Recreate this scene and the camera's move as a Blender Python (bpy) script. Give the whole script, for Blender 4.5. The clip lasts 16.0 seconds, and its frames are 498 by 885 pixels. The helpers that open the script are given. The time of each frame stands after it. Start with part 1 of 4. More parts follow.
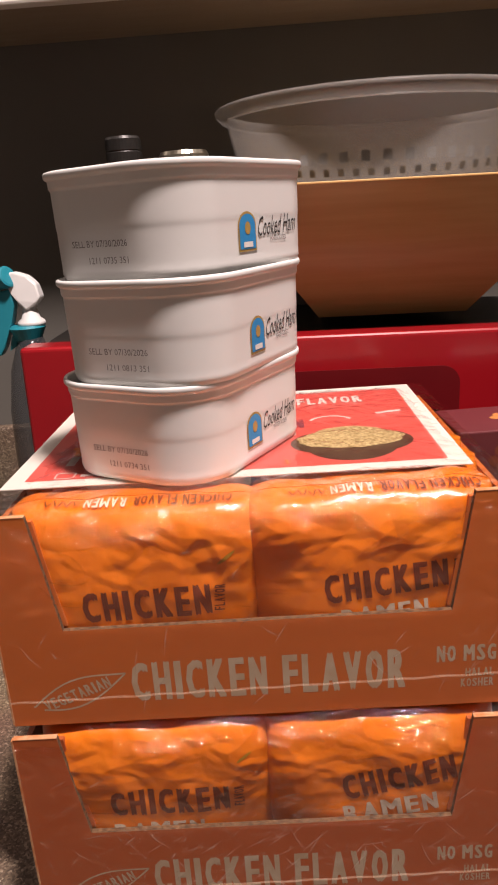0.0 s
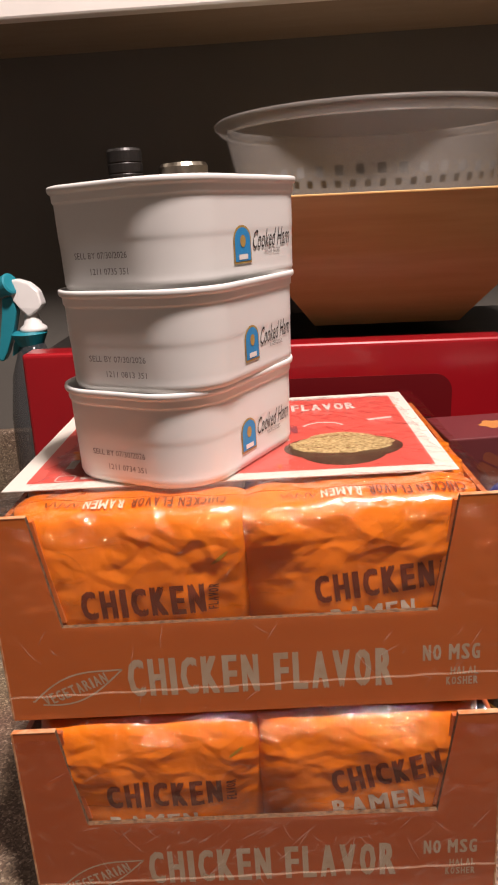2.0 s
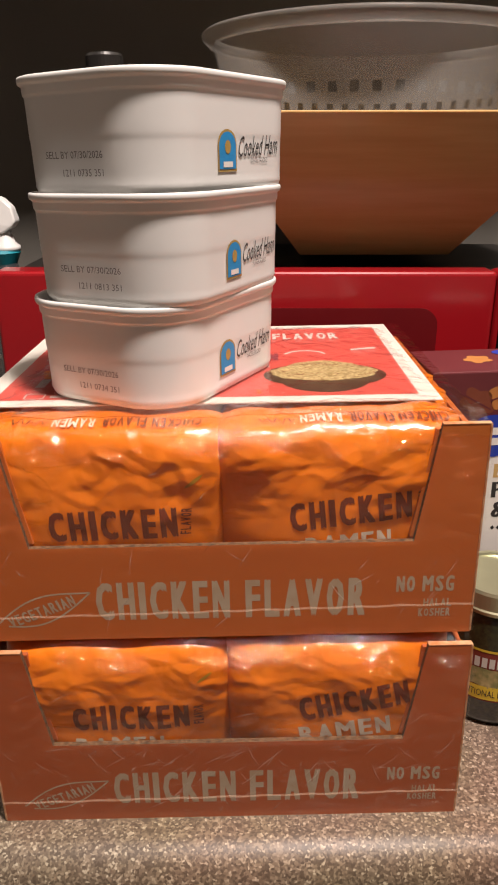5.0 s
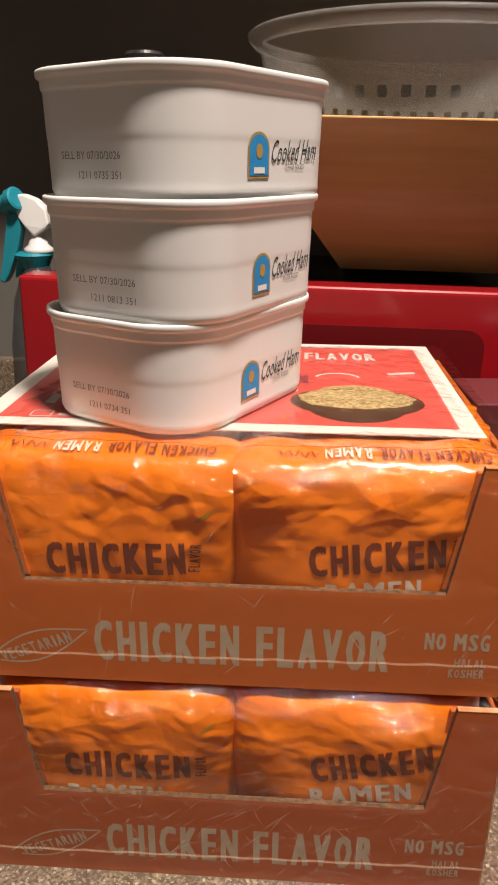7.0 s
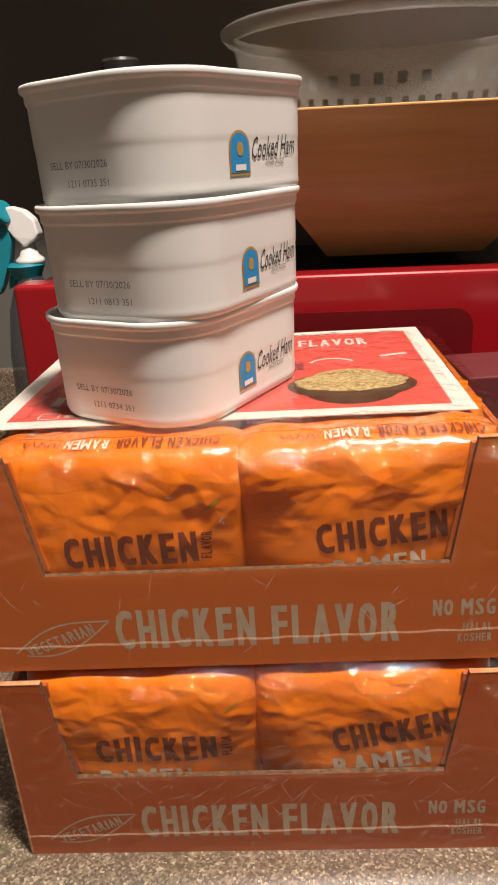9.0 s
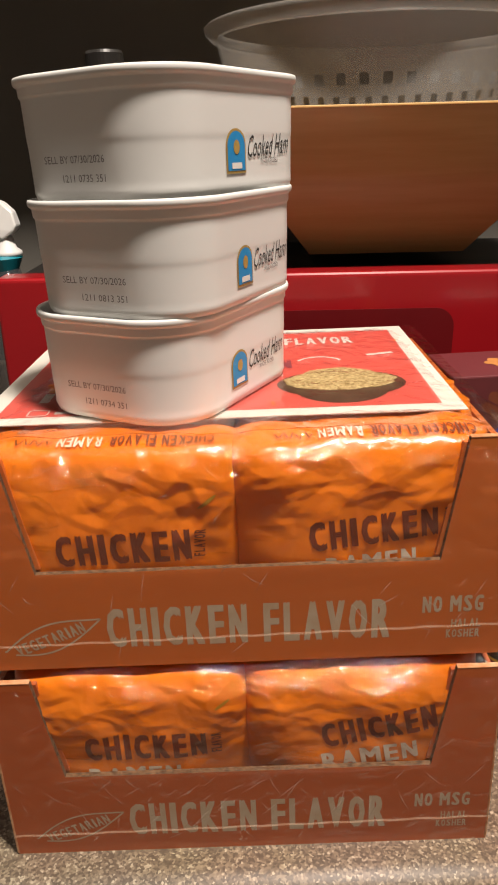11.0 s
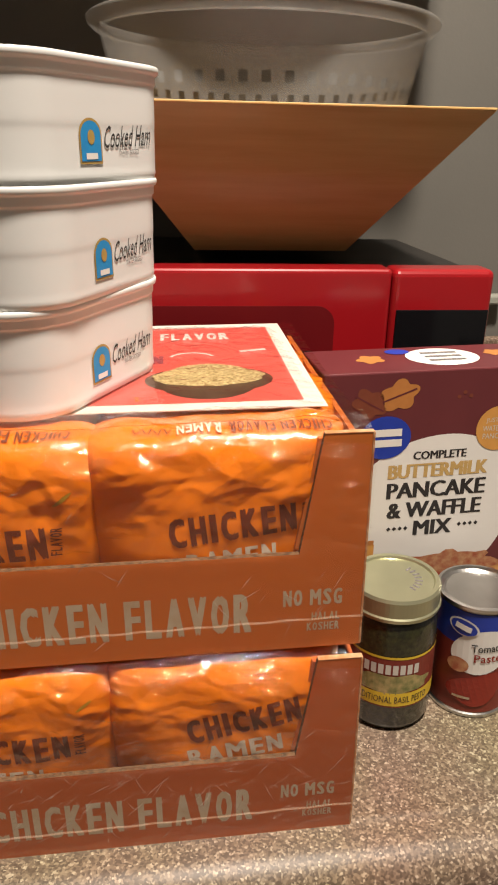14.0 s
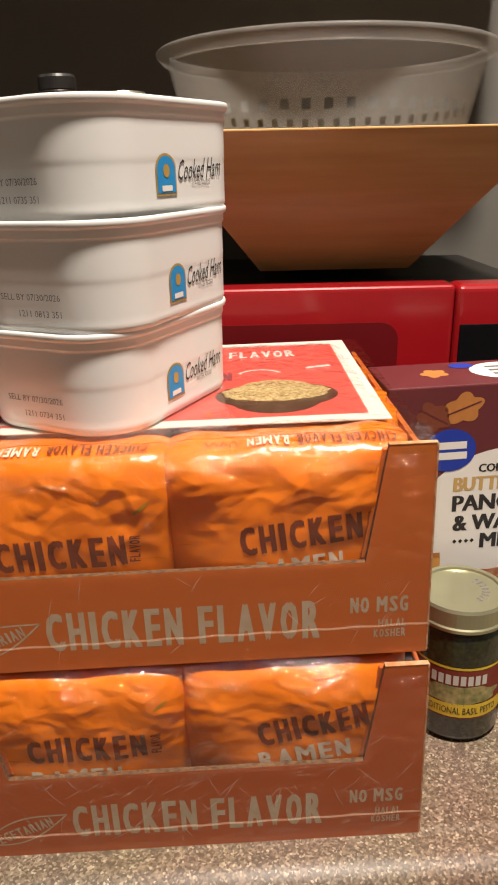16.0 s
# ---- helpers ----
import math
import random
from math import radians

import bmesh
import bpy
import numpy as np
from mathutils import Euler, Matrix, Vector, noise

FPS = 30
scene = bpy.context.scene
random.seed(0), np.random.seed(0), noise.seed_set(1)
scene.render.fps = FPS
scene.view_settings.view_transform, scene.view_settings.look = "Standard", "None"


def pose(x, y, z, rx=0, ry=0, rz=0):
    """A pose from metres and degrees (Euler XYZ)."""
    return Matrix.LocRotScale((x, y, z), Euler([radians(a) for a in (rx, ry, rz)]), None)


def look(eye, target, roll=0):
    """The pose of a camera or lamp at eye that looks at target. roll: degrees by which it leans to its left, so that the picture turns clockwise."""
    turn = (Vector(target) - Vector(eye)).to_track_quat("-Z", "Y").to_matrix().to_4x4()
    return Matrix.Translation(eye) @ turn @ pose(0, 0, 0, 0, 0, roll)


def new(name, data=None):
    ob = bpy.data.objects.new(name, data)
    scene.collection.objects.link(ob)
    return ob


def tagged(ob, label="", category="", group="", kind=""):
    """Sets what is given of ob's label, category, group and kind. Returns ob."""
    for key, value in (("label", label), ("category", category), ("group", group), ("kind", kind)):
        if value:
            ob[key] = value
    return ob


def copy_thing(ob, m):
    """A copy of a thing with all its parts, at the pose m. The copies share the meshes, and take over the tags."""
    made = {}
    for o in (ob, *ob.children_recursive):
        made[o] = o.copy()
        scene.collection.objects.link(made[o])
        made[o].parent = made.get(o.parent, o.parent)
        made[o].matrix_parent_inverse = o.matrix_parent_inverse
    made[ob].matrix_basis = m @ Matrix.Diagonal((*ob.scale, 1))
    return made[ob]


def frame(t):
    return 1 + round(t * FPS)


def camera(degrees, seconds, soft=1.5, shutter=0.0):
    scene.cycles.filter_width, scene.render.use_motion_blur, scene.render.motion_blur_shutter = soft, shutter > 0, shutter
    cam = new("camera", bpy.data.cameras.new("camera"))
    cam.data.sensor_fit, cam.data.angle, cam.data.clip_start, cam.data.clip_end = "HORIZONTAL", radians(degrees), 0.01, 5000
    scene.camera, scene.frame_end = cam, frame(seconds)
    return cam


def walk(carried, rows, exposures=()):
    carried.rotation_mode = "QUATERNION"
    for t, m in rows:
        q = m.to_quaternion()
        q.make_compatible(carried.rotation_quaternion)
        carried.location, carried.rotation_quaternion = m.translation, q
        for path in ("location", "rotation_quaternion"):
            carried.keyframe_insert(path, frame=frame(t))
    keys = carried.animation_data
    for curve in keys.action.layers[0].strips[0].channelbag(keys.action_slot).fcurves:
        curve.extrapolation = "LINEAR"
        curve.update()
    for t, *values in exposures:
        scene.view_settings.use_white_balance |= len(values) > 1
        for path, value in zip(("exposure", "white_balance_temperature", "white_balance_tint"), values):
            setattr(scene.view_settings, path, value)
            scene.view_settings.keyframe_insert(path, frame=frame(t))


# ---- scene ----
cam = camera(38.0, 16.0, soft=2.0)
PATH = [
    (0, (0.0134, -0.3619, 0.4212), (-0.0002, 0.1150, 0.2717), -4.03),
    (0.5, (0.0110, -0.3738, 0.4268), (0.0007, 0.1059, 0.2861), -3.00),
    (1, (0.0178, -0.3701, 0.4247), (0.0099, 0.1060, 0.2720), -3.26),
    (1.5, (0.0208, -0.3802, 0.4264), (0.0067, 0.0988, 0.2838), -3.57),
    (2, (0.0175, -0.3770, 0.4251), (0.0041, 0.1011, 0.2794), -3.65),
    (2.5, (0.0116, -0.3677, 0.4251), (-0.0053, 0.1083, 0.2729), -3.43),
    (3, (0.0102, -0.3642, 0.4183), (-0.0182, 0.1075, 0.2547), -3.95),
    (3.5, (0.0136, -0.3614, 0.4176), (0.0001, 0.1096, 0.2502), -2.88),
    (4, (0.0195, -0.3670, 0.4132), (0.0190, 0.1015, 0.2385), -2.16),
    (6.5, (0.0126, -0.3451, 0.4073), (-0.0012, 0.1190, 0.2218), 0.85),
    (7, (0.0270, -0.3251, 0.4076), (0.0005, 0.1411, 0.2288), 0.41),
    (7.5, (0.0367, -0.3331, 0.4150), (0.0174, 0.1369, 0.2455), -1.31),
    (8, (0.0382, -0.3470, 0.4143), (0.0061, 0.1229, 0.2467), -2.68),
    (8.5, (0.0327, -0.3406, 0.4085), (0.0015, 0.1255, 0.2302), -3.37),
    (11, (0.0129, -0.3412, 0.4116), (0.0082, 0.1229, 0.2256), -2.50),
    (11.5, (0.0065, -0.3440, 0.4097), (0.0259, 0.1210, 0.2270), 0.18),
    (12, (0.0237, -0.3476, 0.4121), (0.0592, 0.1159, 0.2279), -0.31),
    (12.5, (0.0448, -0.3559, 0.4165), (0.1062, 0.1051, 0.2328), -0.92),
    (13, (0.0528, -0.3545, 0.4104), (0.1246, 0.1048, 0.2264), -0.56),
    (13.5, (0.0456, -0.3485, 0.4153), (0.1023, 0.1113, 0.2271), -0.38),
    (14, (0.0435, -0.3408, 0.4103), (0.0966, 0.1188, 0.2207), 0.10),
    (14.5, (0.0379, -0.3384, 0.4148), (0.0787, 0.1254, 0.2326), -0.19),
    (15, (0.0382, -0.3429, 0.4163), (0.0806, 0.1209, 0.2345), -0.19),
    (15.5, (0.0370, -0.3508, 0.4153), (0.0615, 0.1145, 0.2340), -1.24),
    (16, (0.0396, -0.3593, 0.4141), (0.0494, 0.1082, 0.2369), -2.27),
]
UNIT = 0.9  # metres to one unit of the plan below
walk(cam, [(t, look(UNIT * Vector(eye), UNIT * Vector(target), roll)) for t, eye, target, roll in PATH],
     exposures=[(0, -0.06, 6450, 24), (3.5, -0.06, 6450, 19), (7.5, -0.06, 6500, 14), (11.5, -0.08, 6500, 10), (13, 0.04, 6550, 8), (14.5, 0.12, 6550, 9), (16, 0.10, 6500, 10)])

# ---- light ----
world = bpy.data.worlds.new("room_dark")
world.use_nodes = True
world.node_tree.nodes["Background"].inputs[0].default_value = (1.0, 0.8, 0.6, 1)
world.node_tree.nodes["Background"].inputs[1].default_value = 0.006
scene.world = world


def area_lamp(name, eye, target, size, watts, colour):
    data = bpy.data.lights.new(name, "AREA")
    data.shape, data.size, data.energy, data.color = "DISK", size, watts, colour
    ob = new(name, data)
    ob.matrix_world = look(UNIT * Vector(eye), UNIT * Vector(target))
    return ob


area_lamp("ceiling_lamp", (0.42, -0.44, 2.37), (0.1, 0.0, 0.0), 0.22, 92, (1.0, 0.885, 0.775))


# ---- materials ----
def material(name, colour, rough=0.5, metal=0.0, second=None, scale=40.0, amount=0.5, bump=0.0, bump_scale=200.0,
             coat=0.0, coat_rough=0.1, transmission=0.0, spec=0.5, stretch=(1, 1, 1), ior=1.45, alpha=1.0, random_tone=0.0):
    m = bpy.data.materials.new(name)
    m.use_nodes = True
    nt = m.node_tree
    b = nt.nodes["Principled BSDF"]
    b.inputs["Base Color"].default_value = (*colour, 1)
    b.inputs["Roughness"].default_value = rough
    b.inputs["Metallic"].default_value = metal
    b.inputs["Coat Weight"].default_value = coat
    b.inputs["Coat Roughness"].default_value = coat_rough
    b.inputs["Transmission Weight"].default_value = transmission
    b.inputs["Specular IOR Level"].default_value = spec
    b.inputs["IOR"].default_value = ior
    b.inputs["Alpha"].default_value = alpha
    co = nt.nodes.new("ShaderNodeTexCoord")
    mp = nt.nodes.new("ShaderNodeMapping")
    mp.inputs["Scale"].default_value = stretch
    nt.links.new(co.outputs["Object"], mp.inputs["Vector"])
    if second is not None:
        n = nt.nodes.new("ShaderNodeTexNoise")
        n.inputs["Scale"].default_value, n.inputs["Detail"].default_value = scale, 6
        nt.links.new(mp.outputs[0], n.inputs["Vector"])
        ramp = nt.nodes.new("ShaderNodeValToRGB")
        ramp.color_ramp.elements[0].position = 0.5 - amount / 2
        ramp.color_ramp.elements[1].position = 0.5 + amount / 2
        ramp.color_ramp.elements[0].color = (*colour, 1)
        ramp.color_ramp.elements[1].color = (*second, 1)
        nt.links.new(n.outputs[0], ramp.inputs[0])
        nt.links.new(ramp.outputs[0], b.inputs["Base Color"])
    if bump:
        n2 = nt.nodes.new("ShaderNodeTexNoise")
        n2.inputs["Scale"].default_value, n2.inputs["Detail"].default_value = bump_scale, 4
        nt.links.new(mp.outputs[0], n2.inputs["Vector"])
        bp = nt.nodes.new("ShaderNodeBump")
        bp.inputs["Strength"].default_value, bp.inputs["Distance"].default_value = min(1.0, bump), 0.002
        nt.links.new(n2.outputs[0], bp.inputs["Height"])
        nt.links.new(bp.outputs[0], b.inputs["Normal"])
    return m


def film_material(name, gloss_rough, strength, scale):
    """Clear wrapping film: lets all light through and adds its own gloss."""
    m = bpy.data.materials.new(name)
    m.use_nodes = True
    nt = m.node_tree
    for n in list(nt.nodes):
        nt.nodes.remove(n)
    out = nt.nodes.new("ShaderNodeOutputMaterial")
    mix = nt.nodes.new("ShaderNodeMixShader")
    tr = nt.nodes.new("ShaderNodeBsdfTransparent")
    gl = nt.nodes.new("ShaderNodeBsdfGlossy")
    gl.inputs["Roughness"].default_value = gloss_rough
    fr = nt.nodes.new("ShaderNodeFresnel")
    fr.inputs["IOR"].default_value = 1.7
    co = nt.nodes.new("ShaderNodeTexCoord")
    n = nt.nodes.new("ShaderNodeTexNoise")
    n.inputs["Scale"].default_value, n.inputs["Detail"].default_value, n.inputs["Distortion"].default_value = scale, 5, 1.2
    bp = nt.nodes.new("ShaderNodeBump")
    bp.inputs["Strength"].default_value, bp.inputs["Distance"].default_value = strength, 0.003
    nt.links.new(co.outputs["Object"], n.inputs["Vector"])
    nt.links.new(n.outputs[0], bp.inputs["Height"])
    for s in (gl, fr):
        nt.links.new(bp.outputs[0], s.inputs["Normal"])
    nt.links.new(fr.outputs[0], mix.inputs[0])
    nt.links.new(tr.outputs[0], mix.inputs[1])
    nt.links.new(gl.outputs[0], mix.inputs[2])
    nt.links.new(mix.outputs[0], out.inputs[0])
    return m


def speckle_material(name):
    """Brown laminate with fine light and dark flecks."""
    m = bpy.data.materials.new(name)
    m.use_nodes = True
    nt = m.node_tree
    b = nt.nodes["Principled BSDF"]
    co = nt.nodes.new("ShaderNodeTexCoord")
    v = nt.nodes.new("ShaderNodeTexVoronoi")
    v.inputs["Scale"].default_value = 680
    w = nt.nodes.new("ShaderNodeTexNoise")
    w.inputs["Scale"].default_value, w.inputs["Detail"].default_value = 300, 4
    k = nt.nodes.new("ShaderNodeTexNoise")
    k.inputs["Scale"].default_value, k.inputs["Detail"].default_value = 9, 4
    sep = nt.nodes.new("ShaderNodeSeparateColor")
    ramp = nt.nodes.new("ShaderNodeValToRGB")
    e = ramp.color_ramp.elements
    e[0].position, e[0].color = 0.0, (0.075, 0.048, 0.032, 1)
    e[1].position, e[1].color = 1.0, (0.62, 0.52, 0.38, 1)
    for p, c in ((0.32, (0.115, 0.080, 0.052, 1)), (0.6, (0.19, 0.136, 0.090, 1)), (0.82, (0.29, 0.220, 0.147, 1))):
        ramp.color_ramp.elements.new(p).color = c
    mixn = nt.nodes.new("ShaderNodeMath")
    mixn.operation = "MULTIPLY_ADD"
    mixn.inputs[1].default_value, mixn.inputs[2].default_value = 0.75, 0.0
    add = nt.nodes.new("ShaderNodeMath")
    add.operation = "MULTIPLY_ADD"
    add.inputs[1].default_value = 0.35
    tone = nt.nodes.new("ShaderNodeMix")
    tone.data_type, tone.blend_type = "RGBA", "MULTIPLY"
    tone.inputs[0].default_value = 0.35
    for s in (v, w, k):
        nt.links.new(co.outputs["Object"], s.inputs["Vector"])
    nt.links.new(v.outputs["Color"], sep.inputs[0])
    nt.links.new(sep.outputs[0], mixn.inputs[0])
    nt.links.new(w.outputs[0], add.inputs[0])
    nt.links.new(mixn.outputs[0], add.inputs[2])
    nt.links.new(add.outputs[0], ramp.inputs[0])
    nt.links.new(ramp.outputs[0], tone.inputs[6])
    nt.links.new(k.outputs[1], tone.inputs[7])
    nt.links.new(tone.outputs[2], b.inputs["Base Color"])
    b.inputs["Roughness"].default_value = 0.48
    bp = nt.nodes.new("ShaderNodeBump")
    bp.inputs["Strength"].default_value, bp.inputs["Distance"].default_value = 0.12, 0.001
    nt.links.new(w.outputs[0], bp.inputs["Height"])
    nt.links.new(bp.outputs[0], b.inputs["Normal"])
    return m


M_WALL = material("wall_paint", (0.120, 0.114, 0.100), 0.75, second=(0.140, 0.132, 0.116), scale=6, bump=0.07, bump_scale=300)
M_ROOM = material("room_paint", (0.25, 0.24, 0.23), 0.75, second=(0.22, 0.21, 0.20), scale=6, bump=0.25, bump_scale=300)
M_CEIL = material("ceiling_paint", (0.55, 0.53, 0.50), 0.8, second=(0.50, 0.48, 0.45), scale=5, bump=0.2, bump_scale=150)
M_FLOOR = material("floor_vinyl", (0.22, 0.17, 0.12), 0.5, second=(0.28, 0.21, 0.15), scale=12, bump=0.1)
M_CABINET = material("cabinet_white", (0.78, 0.76, 0.71), 0.4, second=(0.72, 0.70, 0.65), scale=8, bump=0.1, bump_scale=60)
M_CARCASS = material("cabinet_carcass", (0.30, 0.24, 0.175), 0.6, second=(0.26, 0.20, 0.145), scale=10, stretch=(1, 8, 1), bump=0.1)
M_COUNTER = speckle_material("counter_laminate")
M_CARD = material("card_orange", (0.47, 0.116, 0.014), 0.62, second=(0.42, 0.098, 0.012), scale=12, amount=0.6, bump=0.10, bump_scale=90, coat=0.25, coat_rough=0.3)
M_CARD_EDGE = material("card_cut_edge", (0.17, 0.085, 0.034), 0.85, second=(0.055, 0.026, 0.010), scale=420, amount=0.3, bump=0.8, bump_scale=500)
M_WORN = material("card_worn_edge", (0.50, 0.30, 0.16), 0.8, second=(0.42, 0.14, 0.04), scale=130, amount=0.3, bump=0.4, bump_scale=300)
M_CARD_IN = material("card_inside", (0.36, 0.22, 0.11), 0.85, second=(0.30, 0.18, 0.09), scale=60)
M_PACK = material("pack_wrapper", (0.74, 0.190, 0.004), 0.32, second=(0.67, 0.162, 0.004), scale=30, bump=0.30, bump_scale=110, coat=0.9, coat_rough=0.06)
M_PRINT_BROWN = material("print_brown", (0.125, 0.024, 0.010), 0.42, second=(0.16, 0.032, 0.012), scale=80, coat=0.4)
M_PRINT_GREY = material("print_grey", (0.46, 0.39, 0.29), 0.55, second=(0.40, 0.28, 0.17), scale=70)
M_PRINT_WHITE = material("print_white", (0.58, 0.52, 0.42), 0.5, second=(0.50, 0.44, 0.34), scale=70)
M_GREEN = material("print_green", (0.30, 0.19, 0.015), 0.45, second=(0.36, 0.19, 0.015), scale=90)
M_POSTER = material("poster_red", (0.54, 0.095, 0.072), 0.4, second=(0.50, 0.084, 0.063), scale=25, coat=0.3)
M_POSTER_WHITE = material("poster_white", (0.54, 0.51, 0.46), 0.5, second=(0.56, 0.53, 0.47), scale=60)
M_BOWLPIC = material("printed_dark", (0.045, 0.022, 0.014), 0.4, second=(0.09, 0.05, 0.03), scale=80)
M_NOODLE = material("printed_noodles", (0.56, 0.44, 0.22), 0.5, second=(0.17, 0.11, 0.035), scale=520, amount=0.35)
M_TUB = material("tub_plastic", (0.70, 0.70, 0.68), 0.34, second=(0.67, 0.665, 0.64), scale=10, bump=0.06, bump_scale=40)
M_BADGE = material("badge_blue", (0.018, 0.22, 0.52), 0.4, second=(0.025, 0.26, 0.56), scale=300)
M_GOLD = material("badge_gold", (0.42, 0.28, 0.08), 0.45, second=(0.35, 0.22, 0.06), scale=300)
M_INK = material("ink_black", (0.018, 0.016, 0.016), 0.5, second=(0.03, 0.026, 0.025), scale=200)
M_INK_FADED = material("ink_faded", (0.06, 0.05, 0.05), 0.6, second=(0.26, 0.24, 0.23), scale=700, amount=0.3)
M_INK_RED = material("ink_wine", (0.22, 0.05, 0.06), 0.6)
M_RED = material("microwave_red", (0.31, 0.007, 0.011), 0.28, second=(0.28, 0.006, 0.010), scale=14, coat=0.5, coat_rough=0.12)
# microwave red taken darker: the shade inside the door's grip hollow, as colour
M_RED_SHADED = material("microwave_red_shaded", (0.13, 0.004, 0.006), 0.4, second=(0.11, 0.003, 0.005), scale=14)
M_BLACK = material("black_enamel", (0.012, 0.011, 0.010), 0.42, second=(0.018, 0.016, 0.014), scale=40, bump=0.08, bump_scale=300)
M_GLASS_BLACK = material("display_black", (0.006, 0.006, 0.007), 0.12)
M_BAMBOO = material("bamboo", (0.45, 0.300, 0.120), 0.45, second=(0.36, 0.220, 0.076), scale=7, amount=0.45, stretch=(1.0, 1.0, 14.0), bump=0.12, bump_scale=40, coat=0.15)
M_BAMBOO_RIM = material("bamboo_rim", (0.66, 0.42, 0.16), 0.45, second=(0.58, 0.35, 0.12), scale=40)
M_COLANDER = material("colander_plastic", (0.42, 0.405, 0.38), 0.36, second=(0.36, 0.348, 0.325), scale=14, alpha=0.27, bump=0.25, bump_scale=60)
M_PLUM = material("carton_plum", (0.128, 0.026, 0.030), 0.4, second=(0.110, 0.022, 0.026), scale=30, coat=0.3)
M_PLUM_LEAF = material("carton_leaf", (0.46, 0.19, 0.050), 0.5, second=(0.40, 0.155, 0.04), scale=150)
M_PLUM_LEAF_DARK = material("carton_leaf_dark", (0.19, 0.05, 0.025), 0.5, second=(0.16, 0.04, 0.02), scale=150)
M_WHITE_INK = material("carton_white", (0.74, 0.72, 0.68), 0.45, second=(0.70, 0.68, 0.64), scale=30)
M_TAN_INK = material("carton_tan", (0.50, 0.33, 0.12), 0.5)
M_AMBER_INK = material("carton_amber", (0.60, 0.30, 0.075), 0.5, second=(0.54, 0.26, 0.06), scale=90)
M_BLUE_INK = material("carton_blue", (0.018, 0.045, 0.36), 0.4, second=(0.016, 0.04, 0.32), scale=90)
M_TOPPING = material("carton_topping", (0.32, 0.07, 0.035), 0.5, second=(0.52, 0.30, 0.15), scale=170, amount=0.4)
M_PANCAKE = material("carton_pancake", (0.56, 0.26, 0.08), 0.5, second=(0.64, 0.36, 0.14), scale=90)
M_LID = material("jar_lid_gold", (0.50, 0.50, 0.33), 0.34, 0.8, second=(0.44, 0.44, 0.29), scale=40)
M_PESTO = material("pesto", (0.005, 0.006, 0.003), 0.4, second=(0.030, 0.031, 0.009), scale=320, amount=0.4, bump=0.3, bump_scale=260, coat=0.8, coat_rough=0.05)
M_LABEL_RED = material("label_red", (0.20, 0.030, 0.018), 0.5, second=(0.17, 0.025, 0.015), scale=80)
M_LABEL_YELLOW = material("label_yellow", (0.66, 0.46, 0.035), 0.5, second=(0.60, 0.40, 0.03), scale=80)
M_LABEL_ART = material("label_art", (0.42, 0.32, 0.14), 0.5, second=(0.12, 0.14, 0.04), scale=160, amount=0.4)
M_STEEL = material("can_steel", (0.56, 0.55, 0.53), 0.30, 1.0, second=(0.48, 0.47, 0.45), scale=60)
M_TEAL = material("sprayer_teal", (0.012, 0.235, 0.30), 0.4, second=(0.010, 0.21, 0.27), scale=60)
M_SPRAY_WHITE = material("sprayer_white", (0.72, 0.72, 0.70), 0.38, second=(0.67, 0.67, 0.65), scale=40)
M_PLUG = material("plug_grey", (0.30, 0.30, 0.26), 0.45, second=(0.26, 0.26, 0.22), scale=60)
M_CLEAR = material("clear_plastic", (0.045, 0.048, 0.052), 0.12, alpha=0.55, second=(0.06, 0.063, 0.068), scale=20)
M_DARK_GLASS = material("dark_bottle", (0.02, 0.012, 0.008), 0.15, second=(0.03, 0.018, 0.01), scale=20)
M_SILVER = material("silver_lid", (0.60, 0.56, 0.46), 0.28, 1.0, second=(0.52, 0.48, 0.38), scale=50)
M_KETCHUP = material("sauce_red", (0.26, 0.025, 0.015), 0.25, second=(0.22, 0.02, 0.012), scale=30)
M_FILM = film_material("clear_film", 0.035, 0.75, 75)
M_SEAM = material("film_seam", (0.72, 0.55, 0.42), 0.10, alpha=0.14, second=(0.62, 0.36, 0.20), scale=240, bump=0.8, bump_scale=600)
M_CREASE = material("film_crease", (0.75, 0.66, 0.58), 0.25, alpha=0.22, second=(0.70, 0.60, 0.52), scale=90)
M_FILM_FLAT = film_material("clear_film_flat", 0.10, 0.6, 34)


# ---- building helpers ----
def empty(name, matrix=None):
    ob = new(name)
    ob.matrix_world = Matrix.Scale(UNIT, 4) @ (matrix or Matrix.Identity(4))
    return ob


def spot(matrix):
    """The same pose with its place brought to metres."""
    m = matrix.copy()
    m.translation = m.translation * UNIT
    return m


def part(name, bm, mat, parent=None, label="", smooth=False, shadow=True, turn=True):
    me = bpy.data.meshes.new(name)
    if turn:
        bmesh.ops.recalc_face_normals(bm, faces=bm.faces)
    if parent is None:
        bmesh.ops.scale(bm, vec=(UNIT, UNIT, UNIT), verts=bm.verts)
    bm.to_mesh(me)
    bm.free()
    for m in mat if isinstance(mat, (list, tuple)) else [mat]:
        me.materials.append(m)
    if smooth:
        me.polygons.foreach_set("use_smooth", [True] * len(me.polygons))
    ob = new(name, me)
    if parent:
        ob.parent = parent
    if label:
        ob["label"] = label
    if not shadow:
        ob.visible_shadow = False
    return ob


